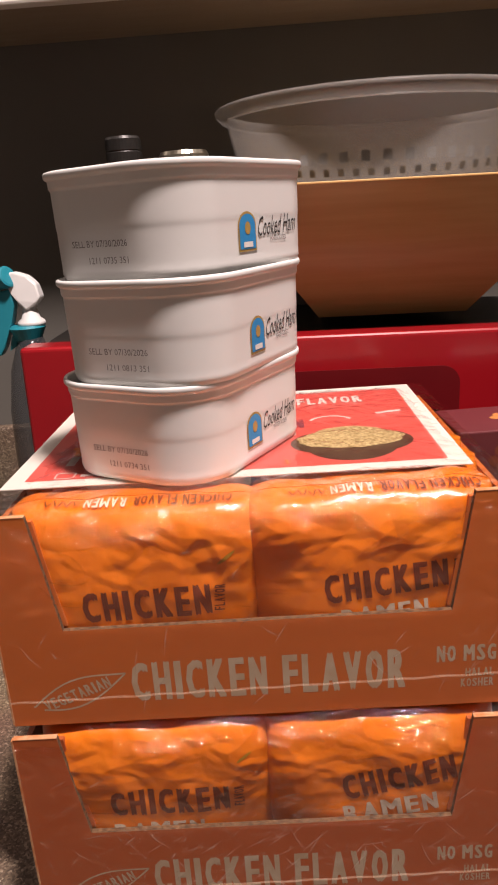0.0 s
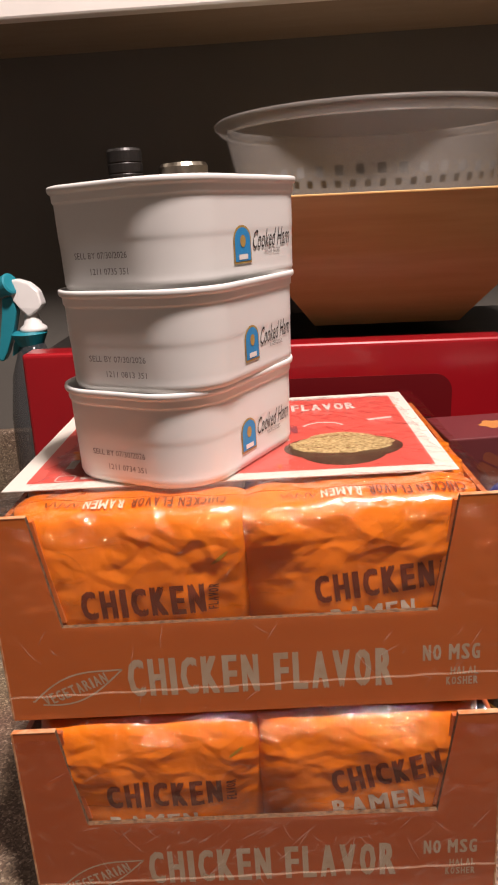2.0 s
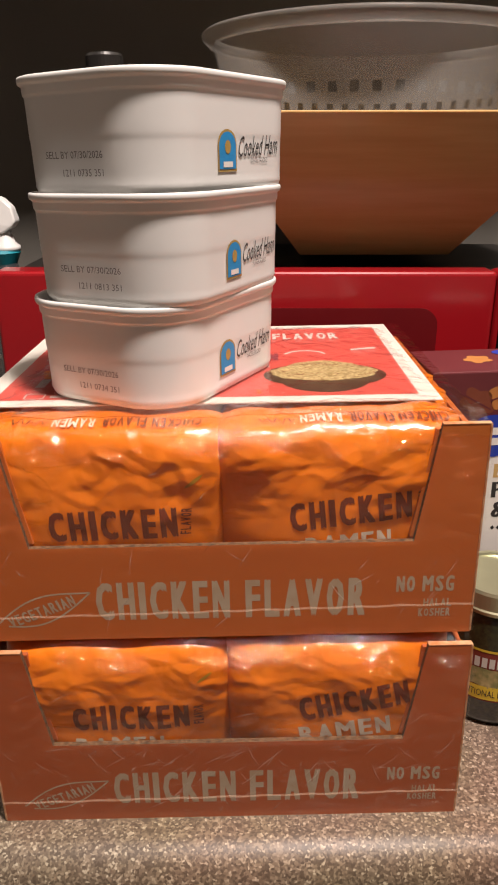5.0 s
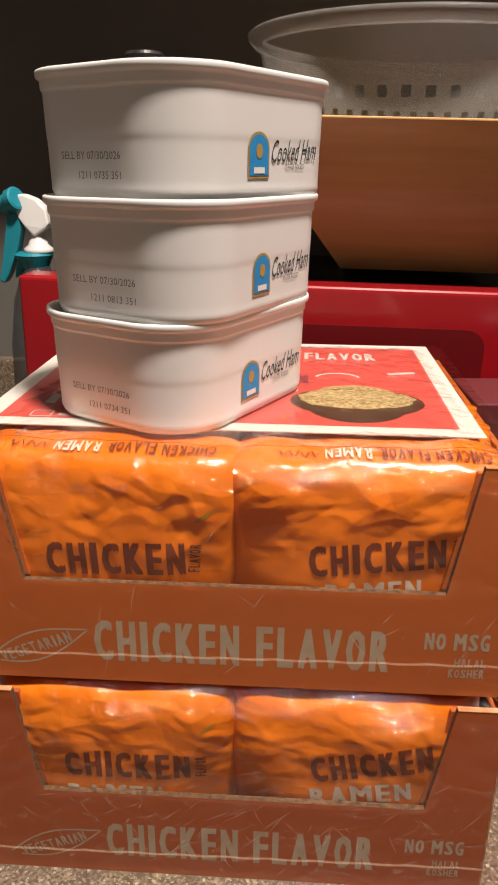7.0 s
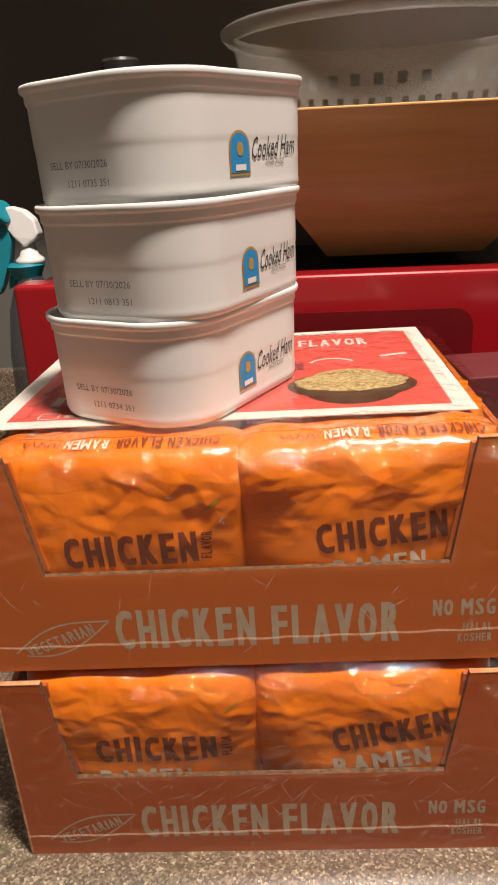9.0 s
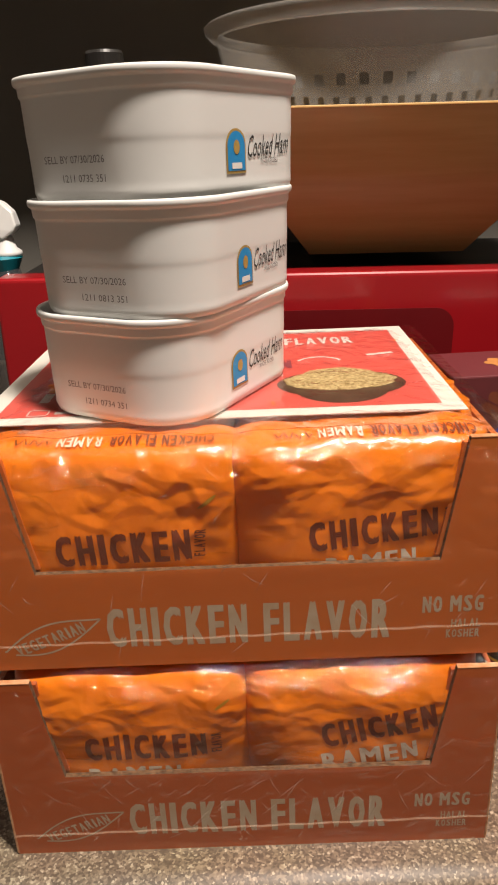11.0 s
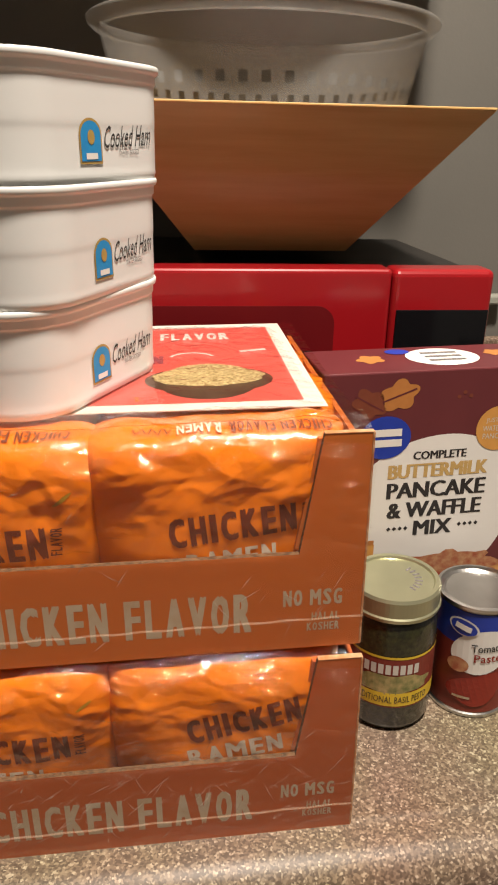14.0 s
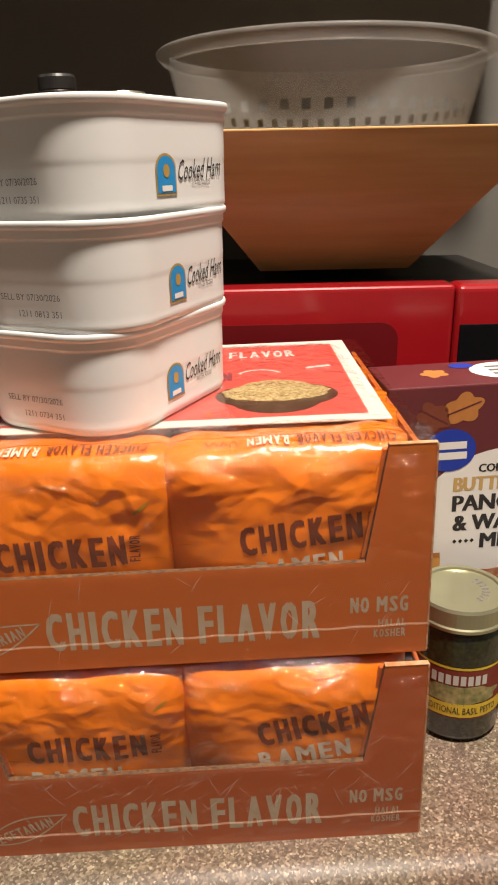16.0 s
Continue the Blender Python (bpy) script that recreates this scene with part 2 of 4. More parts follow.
def box(x0, x1, y0, y1, z0, z1, bevel=0.0, segments=2, bm=None):
    own = bmesh.new()
    m = Matrix.LocRotScale(((x0 + x1) / 2, (y0 + y1) / 2, (z0 + z1) / 2), None, (x1 - x0, y1 - y0, z1 - z0))
    bmesh.ops.create_cube(own, size=1, matrix=m)
    if bevel:
        bmesh.ops.bevel(own, geom=list(own.edges), offset=bevel, segments=segments, affect="EDGES", profile=0.5)
    if bm is None:
        return own
    me = bpy.data.meshes.new("tmp")
    own.to_mesh(me)
    own.free()
    bm.from_mesh(me)
    bpy.data.meshes.remove(me)
    return bm


def lathe(profile, steps=48, bm=None, close=True):
    """A turned body from (radius, height) pairs."""
    bm = bm or bmesh.new()
    rings = []
    for r, z in profile:
        rings.append([bm.verts.new((r * math.cos(2 * math.pi * k / steps), r * math.sin(2 * math.pi * k / steps), z)) for k in range(steps)])
    for a, b in zip(rings, rings[1:]):
        for k in range(steps):
            bm.faces.new((a[k], a[(k + 1) % steps], b[(k + 1) % steps], b[k]))
    if close:
        bm.faces.new(rings[0][::-1])
        bm.faces.new(rings[-1])
    return bm


def prism(points, y0, y1):
    """An upright plate: outline in x, z pushed from y0 to y1. Rim faces take the second material."""
    bm = bmesh.new()
    a = [bm.verts.new((x, y0, z)) for x, z in points]
    b = [bm.verts.new((x, y1, z)) for x, z in points]
    bm.faces.new(a)
    bm.faces.new(b[::-1])
    n = len(points)
    for k in range(n):
        f = bm.faces.new((a[k], a[(k + 1) % n], b[(k + 1) % n], b[k]))
        f.material_index = 1
    return bm


def disc(rx, ry, steps=40, wobble=None):
    bm = bmesh.new()
    vs = []
    for k in range(steps):
        t = 2 * math.pi * k / steps
        s = wobble(t) if wobble else 1.0
        vs.append(bm.verts.new((rx * s * math.cos(t), ry * s * math.sin(t), 0)))
    bm.faces.new(vs)
    return bm


FONT_CACHE = {}


def text_bm(body, width, height, bold=0.0):
    """Flat lettering of the given size about its centre, in x and y."""
    bold = 0.0 if "M" in body else bold
    key = (body, bold)
    if key not in FONT_CACHE:
        cu = bpy.data.curves.new("text", "FONT")
        cu.body, cu.size, cu.offset, cu.resolution_u = body, 1.0, bold, 2
        ob = new("text", cu)
        bpy.context.view_layer.update()
        me = bpy.data.meshes.new_from_object(ob.evaluated_get(bpy.context.evaluated_depsgraph_get()))
        bpy.data.objects.remove(ob)
        FONT_CACHE[key] = me
    bm = bmesh.new()
    bm.from_mesh(FONT_CACHE[key])
    xs, ys = [v.co.x for v in bm.verts], [v.co.y for v in bm.verts]
    cx, cy, w, h = (min(xs) + max(xs)) / 2, (min(ys) + max(ys)) / 2, max(xs) - min(xs), max(ys) - min(ys)
    for v in bm.verts:
        v.co = Vector(((v.co.x - cx) / w * width, (v.co.y - cy) / h * height, 0))
    return bm


def slice_up(bm, step):
    """Cut flat work into strips, so that it can follow a bent surface."""
    for axis in (0, 1):
        vals = [v.co[axis] for v in bm.verts]
        lo, hi = min(vals), max(vals)
        k = lo + step
        while k < hi:
            n = Vector((1, 0, 0)) if axis == 0 else Vector((0, 1, 0))
            bmesh.ops.bisect_plane(bm, geom=list(bm.verts) + list(bm.edges) + list(bm.faces), plane_co=n * k, plane_no=n)
            k += step
    return bm


def lay(bm, where, turn=0.0, step=0.0):
    """Move flat work (x, y) onto a surface given by where(u, v)."""
    if step:
        slice_up(bm, step)
    c, s = math.cos(radians(turn)), math.sin(radians(turn))
    for v in bm.verts:
        x, y = v.co.x, v.co.y
        v.co = Vector(where(c * x - s * y, s * x + c * y))
    return bm


def thick(body, width, height, where, heavy, out=(0, -1, 0), turn=0.0, step=0.0):
    """Heavy lettering: the outline laid three times, side by side."""
    whole = bmesh.new()
    for k, dx in enumerate((-heavy, 0.0, heavy)):
        one = lay(text_bm(body, width - 2 * heavy, height), lambda a, b: Vector(where(a + dx, b)) + Vector(out) * (0.00003 * k), turn, step)
        me = bpy.data.meshes.new("tmp")
        one.to_mesh(me)
        one.free()
        whole.from_mesh(me)
        bpy.data.meshes.remove(me)
    return whole


CELL = {"I": 0.40, "M": 1.30, "W": 1.45, " ": 0.42, "L": 0.86, "F": 0.86, "E": 0.88, "&": 1.25}


def condensed(body, width, height, where, heavy, out=(0, -1, 0), turn=0.0, step=0.0):
    """Tall narrow heavy lettering: each letter squeezed into its own cell."""
    gap = 0.24
    total = sum(CELL.get(ch, 1.0) for ch in body) + gap * (len(body) - 1)
    unit, x = width / total, -width / 2
    whole = bmesh.new()
    for ch in body:
        w = CELL.get(ch, 1.0) * unit
        if ch != " ":
            mid = x + w / 2
            for k, (dx, dz) in enumerate(((0, 0), (-1, -1), (1, -1), (-1, 1), (1, 1))):
                one = text_bm(ch, max(w - 2 * heavy, 0.3 * w), height - 1.2 * heavy)
                for v in one.verts:
                    v.co.x += mid + dx * heavy
                    v.co.y += dz * heavy * 0.6
                lay(one, lambda a, b: Vector(where(a, b)) + Vector(out) * (0.00002 * k), turn, step)
                me = bpy.data.meshes.new("tmp")
                one.to_mesh(me)
                one.free()
                whole.from_mesh(me)
                bpy.data.meshes.remove(me)
        x += w + gap * unit
    return whole


def crumple(x, y, seed, folds=7):
    """Height of creased film or foil, about 0 to 1: flat facets that meet in crisp folds and die out."""
    h = 0.0
    for k in range(folds):
        a = 2.4 * k + seed * 1.7
        f = 1.0 + 0.45 * k
        p = (x * math.cos(a) + y * math.sin(a)) * f + 0.55 * noise.noise(Vector((x * 1.3 * f + k, y * 1.3 * f, seed + 2.3 * k))) + seed * 0.37 * k
        tri = abs((p % 1.0) * 2 - 1)
        mask = max(0.0, min(1.0, 0.5 + 1.6 * noise.noise(Vector((x * 0.7 * f, y * 0.7 * f, seed + 11.0 + k)))))
        h += (1 - tri) * mask / f
    return h / 2.2


def sheared(bm, amount):
    for v in bm.verts:
        v.co.x += amount * v.co.y
    return bm


def strip(points, width):
    """A flat line of the given width through 2D points."""
    bm = bmesh.new()
    left, right = [], []
    for k, p in enumerate(points):
        a, b = points[max(0, k - 1)], points[min(len(points) - 1, k + 1)]
        d = Vector((b[0] - a[0], b[1] - a[1])).normalized()
        n = Vector((-d.y, d.x)) * width / 2
        left.append(bm.verts.new((p[0] + n.x, p[1] + n.y, 0)))
        right.append(bm.verts.new((p[0] - n.x, p[1] - n.y, 0)))
    for k in range(len(points) - 1):
        bm.faces.new((left[k], left[k + 1], right[k + 1], right[k]))
    return bm


def rect(w, h):
    bm = bmesh.new()
    bm.faces.new([bm.verts.new((x, y, 0)) for x, y in ((-w / 2, -h / 2), (w / 2, -h / 2), (w / 2, h / 2), (-w / 2, h / 2))])
    return bm


def tube(points, radius, steps=10):
    """A round bar along 3D points."""
    bm = bmesh.new()
    rings = []
    for k, p in enumerate(points):
        p = Vector(p)
        d = (Vector(points[min(k + 1, len(points) - 1)]) - Vector(points[max(k - 1, 0)])).normalized()
        side = d.orthogonal().normalized()
        up = d.cross(side)
        rings.append([bm.verts.new(p + radius * (math.cos(2 * math.pi * j / steps) * side + math.sin(2 * math.pi * j / steps) * up)) for j in range(steps)])
    for a, b in zip(rings, rings[1:]):
        for j in range(steps):
            bm.faces.new((a[j], a[(j + 1) % steps], b[(j + 1) % steps], b[j]))
    bm.faces.new(rings[0][::-1])
    bm.faces.new(rings[-1])
    return bm


# ---- the room ----
WALL_Y = 0.72
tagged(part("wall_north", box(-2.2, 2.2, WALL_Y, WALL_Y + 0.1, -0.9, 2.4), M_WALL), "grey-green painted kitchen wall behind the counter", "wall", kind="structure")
tagged(part("wall_south", box(-2.2, 2.2, -2.7, -2.6, -0.9, 2.4), M_ROOM), "plain painted kitchen wall", "wall", kind="structure")
tagged(part("wall_east", box(2.2, 2.3, -2.7, WALL_Y + 0.1, -0.9, 2.4), M_ROOM), "plain painted side wall", "wall", kind="structure")
tagged(part("wall_west", box(-2.3, -2.2, -2.7, WALL_Y + 0.1, -0.9, 2.4), M_ROOM), "plain painted side wall", "wall", kind="structure")
tagged(part("ceiling", box(-2.3, 2.3, -2.7, WALL_Y + 0.1, 2.4, 2.5), M_CEIL), "plain white kitchen ceiling", "ceiling", kind="structure")
tagged(part("floor", box(-2.3, 2.3, -2.7, WALL_Y + 0.1, -1.0, -0.9), M_FLOOR), "brown vinyl kitchen floor", "floor", kind="structure")


def counter():
    top = empty("countertop")
    tagged(top, "brown speckled laminate countertop with rolled front edge", "countertop", kind="structure")
    # the rolled front: a low lip, then a full round nose
    prof = [(WALL_Y, 0.0), (0.30, 0.0), (0.05, 0.0), (0.002, 0.0), (-0.001, 0.0007), (-0.0035, 0.0014), (-0.006, 0.0008), (-0.009, 0.0002), (-0.014, 0.0005)]
    for k in range(1, 25):
        a = radians(90 - 7.5 * k)
        prof.append((-0.020 - 0.026 * math.cos(a), -0.025 + 0.026 * math.sin(a)))
    prof += [(0.02, -0.051), (0.02, -0.038), (WALL_Y, -0.038)]
    bm = bmesh.new()
    a = [bm.verts.new((-2.2, y, z)) for y, z in prof]
    b = [bm.verts.new((2.2, y, z)) for y, z in prof]
    n = len(prof)
    for k in range(n):
        bm.faces.new((a[k], a[(k + 1) % n], b[(k + 1) % n], b[k]))
    bm.faces.new(a)
    bm.faces.new(b[::-1])
    part("top", bm, M_COUNTER, top, smooth=True)
    part("backsplash", box(-2.2, 2.2, WALL_Y - 0.019, WALL_Y - 0.001, 0.0, 0.137, 0.004), M_COUNTER, top)
    base = empty("base_cabinet")
    tagged(base, "white painted base cabinet under the counter", "cabinet")
    part("body", box(-2.1, 2.1, 0.05, WALL_Y - 0.01, -0.899, -0.052, 0.002), M_CABINET, base)
    for k in range(6):
        part("door", box(-2.05 + 0.69 * k, -1.39 + 0.69 * k, 0.03, 0.049, -0.80, -0.08, 0.004), M_CABINET, base)


counter()


CAB_Y = 0.522


def wall_cabinet():
    cab = empty("wall_cabinet")
    tagged(cab, "white painted wall cabinet hung above the microwave", "cabinet")
    part("body", box(-0.95, 0.405, CAB_Y + 0.0205, WALL_Y - 0.001, 0.658, 1.40, 0.002), M_CARCASS, cab)
    for a, b in ((-0.945, -0.322), (-0.318, 0.400)):
        part("door", box(a, b, CAB_Y, CAB_Y + 0.020, 0.655, 1.395, 0.003), M_CABINET, cab)


wall_cabinet()


# ---- noodle trays ----
def film_sheet(nx, nz, place):
    bm = bmesh.new()
    g = [[bm.verts.new(place(i / nx, j / nz)) for i in range(nx + 1)] for j in range(nz + 1)]
    for j in range(nz):
        for i in range(nx):
            bm.faces.new((g[j][i], g[j][i + 1], g[j + 1][i + 1], g[j + 1][i]))
    return bm


PW, PH, PT = 0.1425, 0.132, 0.048


def pack_body(u, v):
    return (max(0.0, 1 - abs(u) ** 12) ** 0.4) * (max(0.0, 1 - abs(v) ** 7) ** 0.2)


def pack_depth(u, v, seed, bulge):
    """How far the wrapper stands out at u, v in -1..1; bulge: how far it swells out of its window."""
    body = pack_body(u, v)
    top = 0.35 + 0.65 * max(0.0, min(1.0, (v + 0.25) / 0.7))
    fold = crumple(u * 0.95 + seed * 5.3, v * 1.05 + seed, seed, 4)
    fine = crumple(u * 2.0 + seed * 2.1, v * 2.6, seed + 4.0, 4)
    soft = noise.noise(Vector((u * 1.5 + seed, v * 1.4, seed + 20)))
    k = max(0.0, min(1.0, (v + 0.30) / 0.8))
    swell = bulge * k * k * (3 - 2 * k) * max(0.0, 1 - abs(u) ** 6) ** 0.6 * max(0.0, 1 - abs(v) ** 7) ** 0.5
    low = max(0.0, min(1.0, (0.62 - v) / 1.1))
    corner = max(0.0, min(1.0, (abs(u) - 0.35) / 0.65))
    tuck = (0.012 * corner ** 1.5 + 0.001) * low if bulge else 0.0
    amp = 0.0050 if seed < 3 else 0.0034
    wrinkle = amp * top * (fold - 0.45) + 0.0024 * top * (fine - 0.4) + 0.0022 * soft
    return PT / 2 * body + swell - tuck * body + wrinkle * min(1.0, body * 1.2)


def pack_mesh(seed, bulge, fine):
    bm = bmesh.new()
    for sgn in (-1, 1):
        nx, nz = (230, 190) if fine and sgn < 0 else (64, 60)
        g = []
        for j in range(nz + 1):
            row = []
            ang = math.pi * (j / nz - 0.5)
            v = math.copysign(abs(math.sin(ang)) ** 0.62, ang)
            for i in range(nx + 1):
                u = -1 + 2 * i / nx
                d = pack_depth(u, v, seed, bulge) if sgn < 0 else PT / 2 * pack_body(u, v)
                lump = 0.0020 * noise.noise(Vector((u * 3.5, sgn * d * 60, seed + 4))) * abs(v) ** 6
                row.append(bm.verts.new((u * PW / 2, sgn * max(d, 0.0003), v * PH / 2 * (1 - 0.035 * abs(u) ** 10) + lump)))
            g.append(row)
        for j in range(nz):
            for i in range(nx):
                bm.faces.new((g[j][i], g[j][i + 1], g[j + 1][i + 1], g[j + 1][i]))
    return bm


def noodle_pack(parent_at, seed, words, bulge=0.0, tops=()):
    pk = empty("noodle_pack", parent_at)
    tagged(pk, "crinkled orange instant noodle pack standing in its tray", "noodle pack", group="noodle packs in trays")
    part("wrapper", pack_mesh(seed, bulge, bool(words)), M_PACK, pk, smooth=True)
    for body, w, h, x, z, turn, mat, bold, name in words:
        def where(a, b):
            xx, zz = x + a, z + b
            u, v = max(-0.995, min(0.995, 2 * xx / PW)), max(-0.995, min(0.995, 2 * zz / PH))
            return xx, -pack_depth(u, v, seed, bulge) - 0.0003, zz
        if body:
            bm = condensed(body, w, h, where, (0.050 if bold else 0.03) * h, (0, -1, 0), turn, 0.0030)
        else:
            bm = lay(disc(w / 2, h / 2, 14), where, turn, 0.003)
        part(name, bm, mat, pk, smooth=True)
    if not words:
        for sx in (-1, 1):
            def seal(a, b):
                y = -0.0232 + 0.0464 * a
                wob = crumple(y * 60 + seed, b * 2.2 + 3 * sx, seed + sx) - 0.4
                out = PW / 2 - 0.030 + 0.0345 * b
                return sx * (out + 0.004 * wob * b), y, PH / 2 + 0.0022 - 0.020 * b ** 2.2 + 0.0085 * wob * min(1.0, 3 * b) - 0.004 * abs(2 * a - 1) ** 6
            part("end_seal", film_sheet(26, 26, seal), M_PACK, pk, "crumpled end seal", smooth=True)
    for body, w, h, x, y, mat in tops:
        def over(a, b):
            xx, yy = x + a, y + b
            d = max(0.001, PT / 2 * pack_body(2 * xx / PW, 0.0))
            return xx, yy, PH / 2 * max(0.0, 1 - min(1.0, abs(yy / d)) ** 5) ** (1 / 7) * (1 - 0.035 * abs(2 * xx / PW) ** 10) + 0.0012 + 0.0020 * noise.noise(Vector((2 * xx / PW * 3.5, yy * 60, seed + 4)))
        part("top_lettering", condensed(body, w, h, over, 0.02 * h, (0, 0, 1), 180, 0.0035) if body else lay(strip([(-0.5 * w + w * k / 12, 0.5 * h * math.sin(k * 1.9)) for k in range(13)], 0.0011), over, 180), mat, pk, smooth=True)
    return pk


def tray(at, tone, name_label):
    t = empty("noodle_tray", at)
    tagged(t, name_label, "noodle tray", group="stacked noodle trays")
    W, H, D = 0.149, 0.134, 0.262
    front = [(-W, 0), (W, 0), (W, H), (0.1225, H), (0.111, 0.063), (-0.111, 0.063), (-0.1225, H), (-W, H)]
    part("front_panel", prism(front, 0.0, 0.0035), [tone, M_CARD_EDGE], t)
    part("side_panel", box(-W, -W + 0.0035, 0.0036, D, 0, 0.121), tone, t)
    part("side_panel", box(W - 0.0035, W, 0.0036, D, 0, 0.121), tone, t)
    part("back_panel", box(-W, W, D + 0.0001, D + 0.0035, 0, 0.116), tone, t)
    part("bottom_panel", box(-W + 0.0036, W - 0.0036, 0.0036, D, 0.0005, 0.004), M_CARD_IN, t)
    for s in (-1, 1):
        part("worn_edge", box(s * W - 0.0009, s * W + 0.0004, -0.0003, 0.0030, 0.001, H + 0.0002, 0.0003), M_WORN, t)
        part("worn_edge", box(min(s * 0.1225, s * W), max(s * 0.1225, s * W), -0.0002, 0.0037, H, H + 0.0007, 0.0002), M_WORN, t)
    # inner flaps show their cut edges beside the window
    for s in (-1, 1):
        flap = [(s * (W - 0.004), 0.064), (s * 0.1092, 0.064), (s * 0.1203, H - 0.004), (s * (W - 0.004), H - 0.004)]
        part("inner_flap", prism(flap, 0.0042, 0.0075), [tone, tone], t)

    def face(x0, z0, y=-0.00005):
        return lambda a, b: (x0 + a, y, z0 + b)

    part("lettering", condensed("CHICKEN FLAVOR", 0.160, 0.0260, face(0.0045, 0.0265), 0.00100), M_PRINT_GREY, t)
    part("lettering", condensed("NO MSG", 0.034, 0.0108, face(0.1195, 0.0345), 0.00045), M_PRINT_GREY, t)
    part("lettering", condensed("HALAL", 0.0165, 0.0054, face(0.1275, 0.0215), 0.0002), M_PRINT_GREY, t)
    part("lettering", condensed("KOSHER", 0.0190, 0.0056, face(0.1262, 0.0145), 0.0002), M_PRINT_GREY, t)
    part("lettering", condensed("VEGETARIAN", 0.043, 0.0076, face(-0.1085, 0.0205), 0.00025, turn=21), M_PRINT_GREY, t)
    leaf = [(-0.030 + 0.0, -0.010)]
    for k in range(13):
        s = k / 12
        leaf.append((-0.029 + 0.056 * s, -0.010 + 0.020 * s + 0.0110 * math.sin(math.pi * s) * (1 - 0.55 * s)))
    part("leaf_line", lay(strip(leaf, 0.0011), face(-0.1055, 0.0230)), M_PRINT_GREY, t)
    under = []
    for k in range(13):
        s = k / 12
        under.append((-0.024 + 0.051 * s, -0.0125 + 0.0225 * s - 0.0085 * math.sin(math.pi * s)))
    part("leaf_line", lay(strip(under, 0.0011), face(-0.1055, 0.0230)), M_PRINT_GREY, t)
    return t


LOWER = pose(0, -0.008, 0.0005, 0, 0, 0)
UPPER = pose(0, 0.0, 0.1385, 0, 0, 0)
# same orange card, its colour darkened for the dimmer light on the lower tray
M_CARD_SHADED = material("card_orange_shaded", (0.40, 0.086, 0.015), 0.62, second=(0.35, 0.070, 0.012), scale=12, amount=0.6, bump=0.14, bump_scale=90, coat=0.25, coat_rough=0.3)
low = tray(LOWER, M_CARD_SHADED, "orange cardboard noodle tray under another, in creased clear film")
high = tray(UPPER, M_CARD, "orange cardboard noodle tray on top of another, wrapped in clear film")

K, WHT, GRN = M_PRINT_BROWN, M_PRINT_WHITE, M_GREEN
PZ = 0.0640
TOPS = [("CHICKEN FLAVOR", 0.056, 0.0105, 0.0290, -0.0105, K), ("RAMEN", 0.0235, 0.0105, -0.0150, -0.0105, WHT), ("", 0.020, 0.008, -0.0400, -0.0100, K)]
noodle_pack(UPPER @ pose(-0.0670, 0.0285, PZ + 0.0025, 0, 0.8, 0), 1.0, [
    ("CHICKEN", 0.074, 0.0195, 0.0050, 0.0088, 2, K, 0.012, "lettering"), ("FLAVOR", 0.018, 0.0060, 0.0470, 0.0105, 86, K, 0, "lettering"),
    ("", 0.013, 0.0022, 0.052, 0.036, 38, GRN, 0, "leaf_mark")], 0.0022, TOPS)
noodle_pack(UPPER @ pose(0.0680, 0.0285, PZ + 0.0025, 0, -0.8, 0), 2.0, [
    ("CHICKEN", 0.070, 0.0180, 0.0070, 0.0145, 5, K, 0.012, "lettering"), ("RAMEN", 0.050, 0.012, 0.006, -0.0065, 3, WHT, 0.012, "lettering"),
    ("FLAVOR", 0.016, 0.0058, 0.0475, 0.0185, 86, K, 0, "lettering")], 0.0022, [(b, w, h, x + 0.006, y, m) for b, w, h, x, y, m in TOPS])
noodle_pack(LOWER @ pose(-0.0670, 0.0285, PZ + 0.0035), 3.4, [
    ("CHICKEN", 0.073, 0.0200, 0.0065, 0.0145, 0, K, 0.012, "lettering"), ("RAMEN", 0.056, 0.012, -0.002, -0.0080, 0, WHT, 0.012, "lettering"),
    ("FLAVOR", 0.0180, 0.0062, 0.0490, 0.0145, 88, K, 0, "lettering"), ("", 0.011, 0.002, 0.054, 0.045, 35, GRN, 0, "leaf_mark")], 0.003)
noodle_pack(LOWER @ pose(0.0690, 0.0285, PZ + 0.0035), 5.2, [
    ("CHICKEN", 0.069, 0.0190, 0.0105, 0.0240, 11, K, 0.012, "lettering"), ("RAMEN", 0.058, 0.014, 0.0055, 0.0005, 9, WHT, 0.012, "lettering")], 0.003)
# the rows behind, whose tops show round the sheet
back = [noodle_pack(UPPER @ pose(-0.0728, 0.077, PZ + 0.0005), 6.3, []), noodle_pack(UPPER @ pose(0.0728, 0.077, PZ + 0.0005), 7.7, [])]
rng = random.Random(5)
for r in range(1, 4):
    for s, src in ((-1, back[r % 2]), (1, back[(r + 1) % 2])):
        copy_thing(src, spot(UPPER @ pose(s * 0.0728 + rng.uniform(-0.002, 0.002), 0.077 + 0.0465 * r, PZ + 0.0005 + rng.uniform(-0.002, 0.001), rng.uniform(-3, 3), rng.uniform(-2, 2), rng.uniform(-2, 2))))
for s in (-1, 1):
    copy_thing(back[0], spot(LOWER @ pose(s * 0.068, 0.074, PZ)))


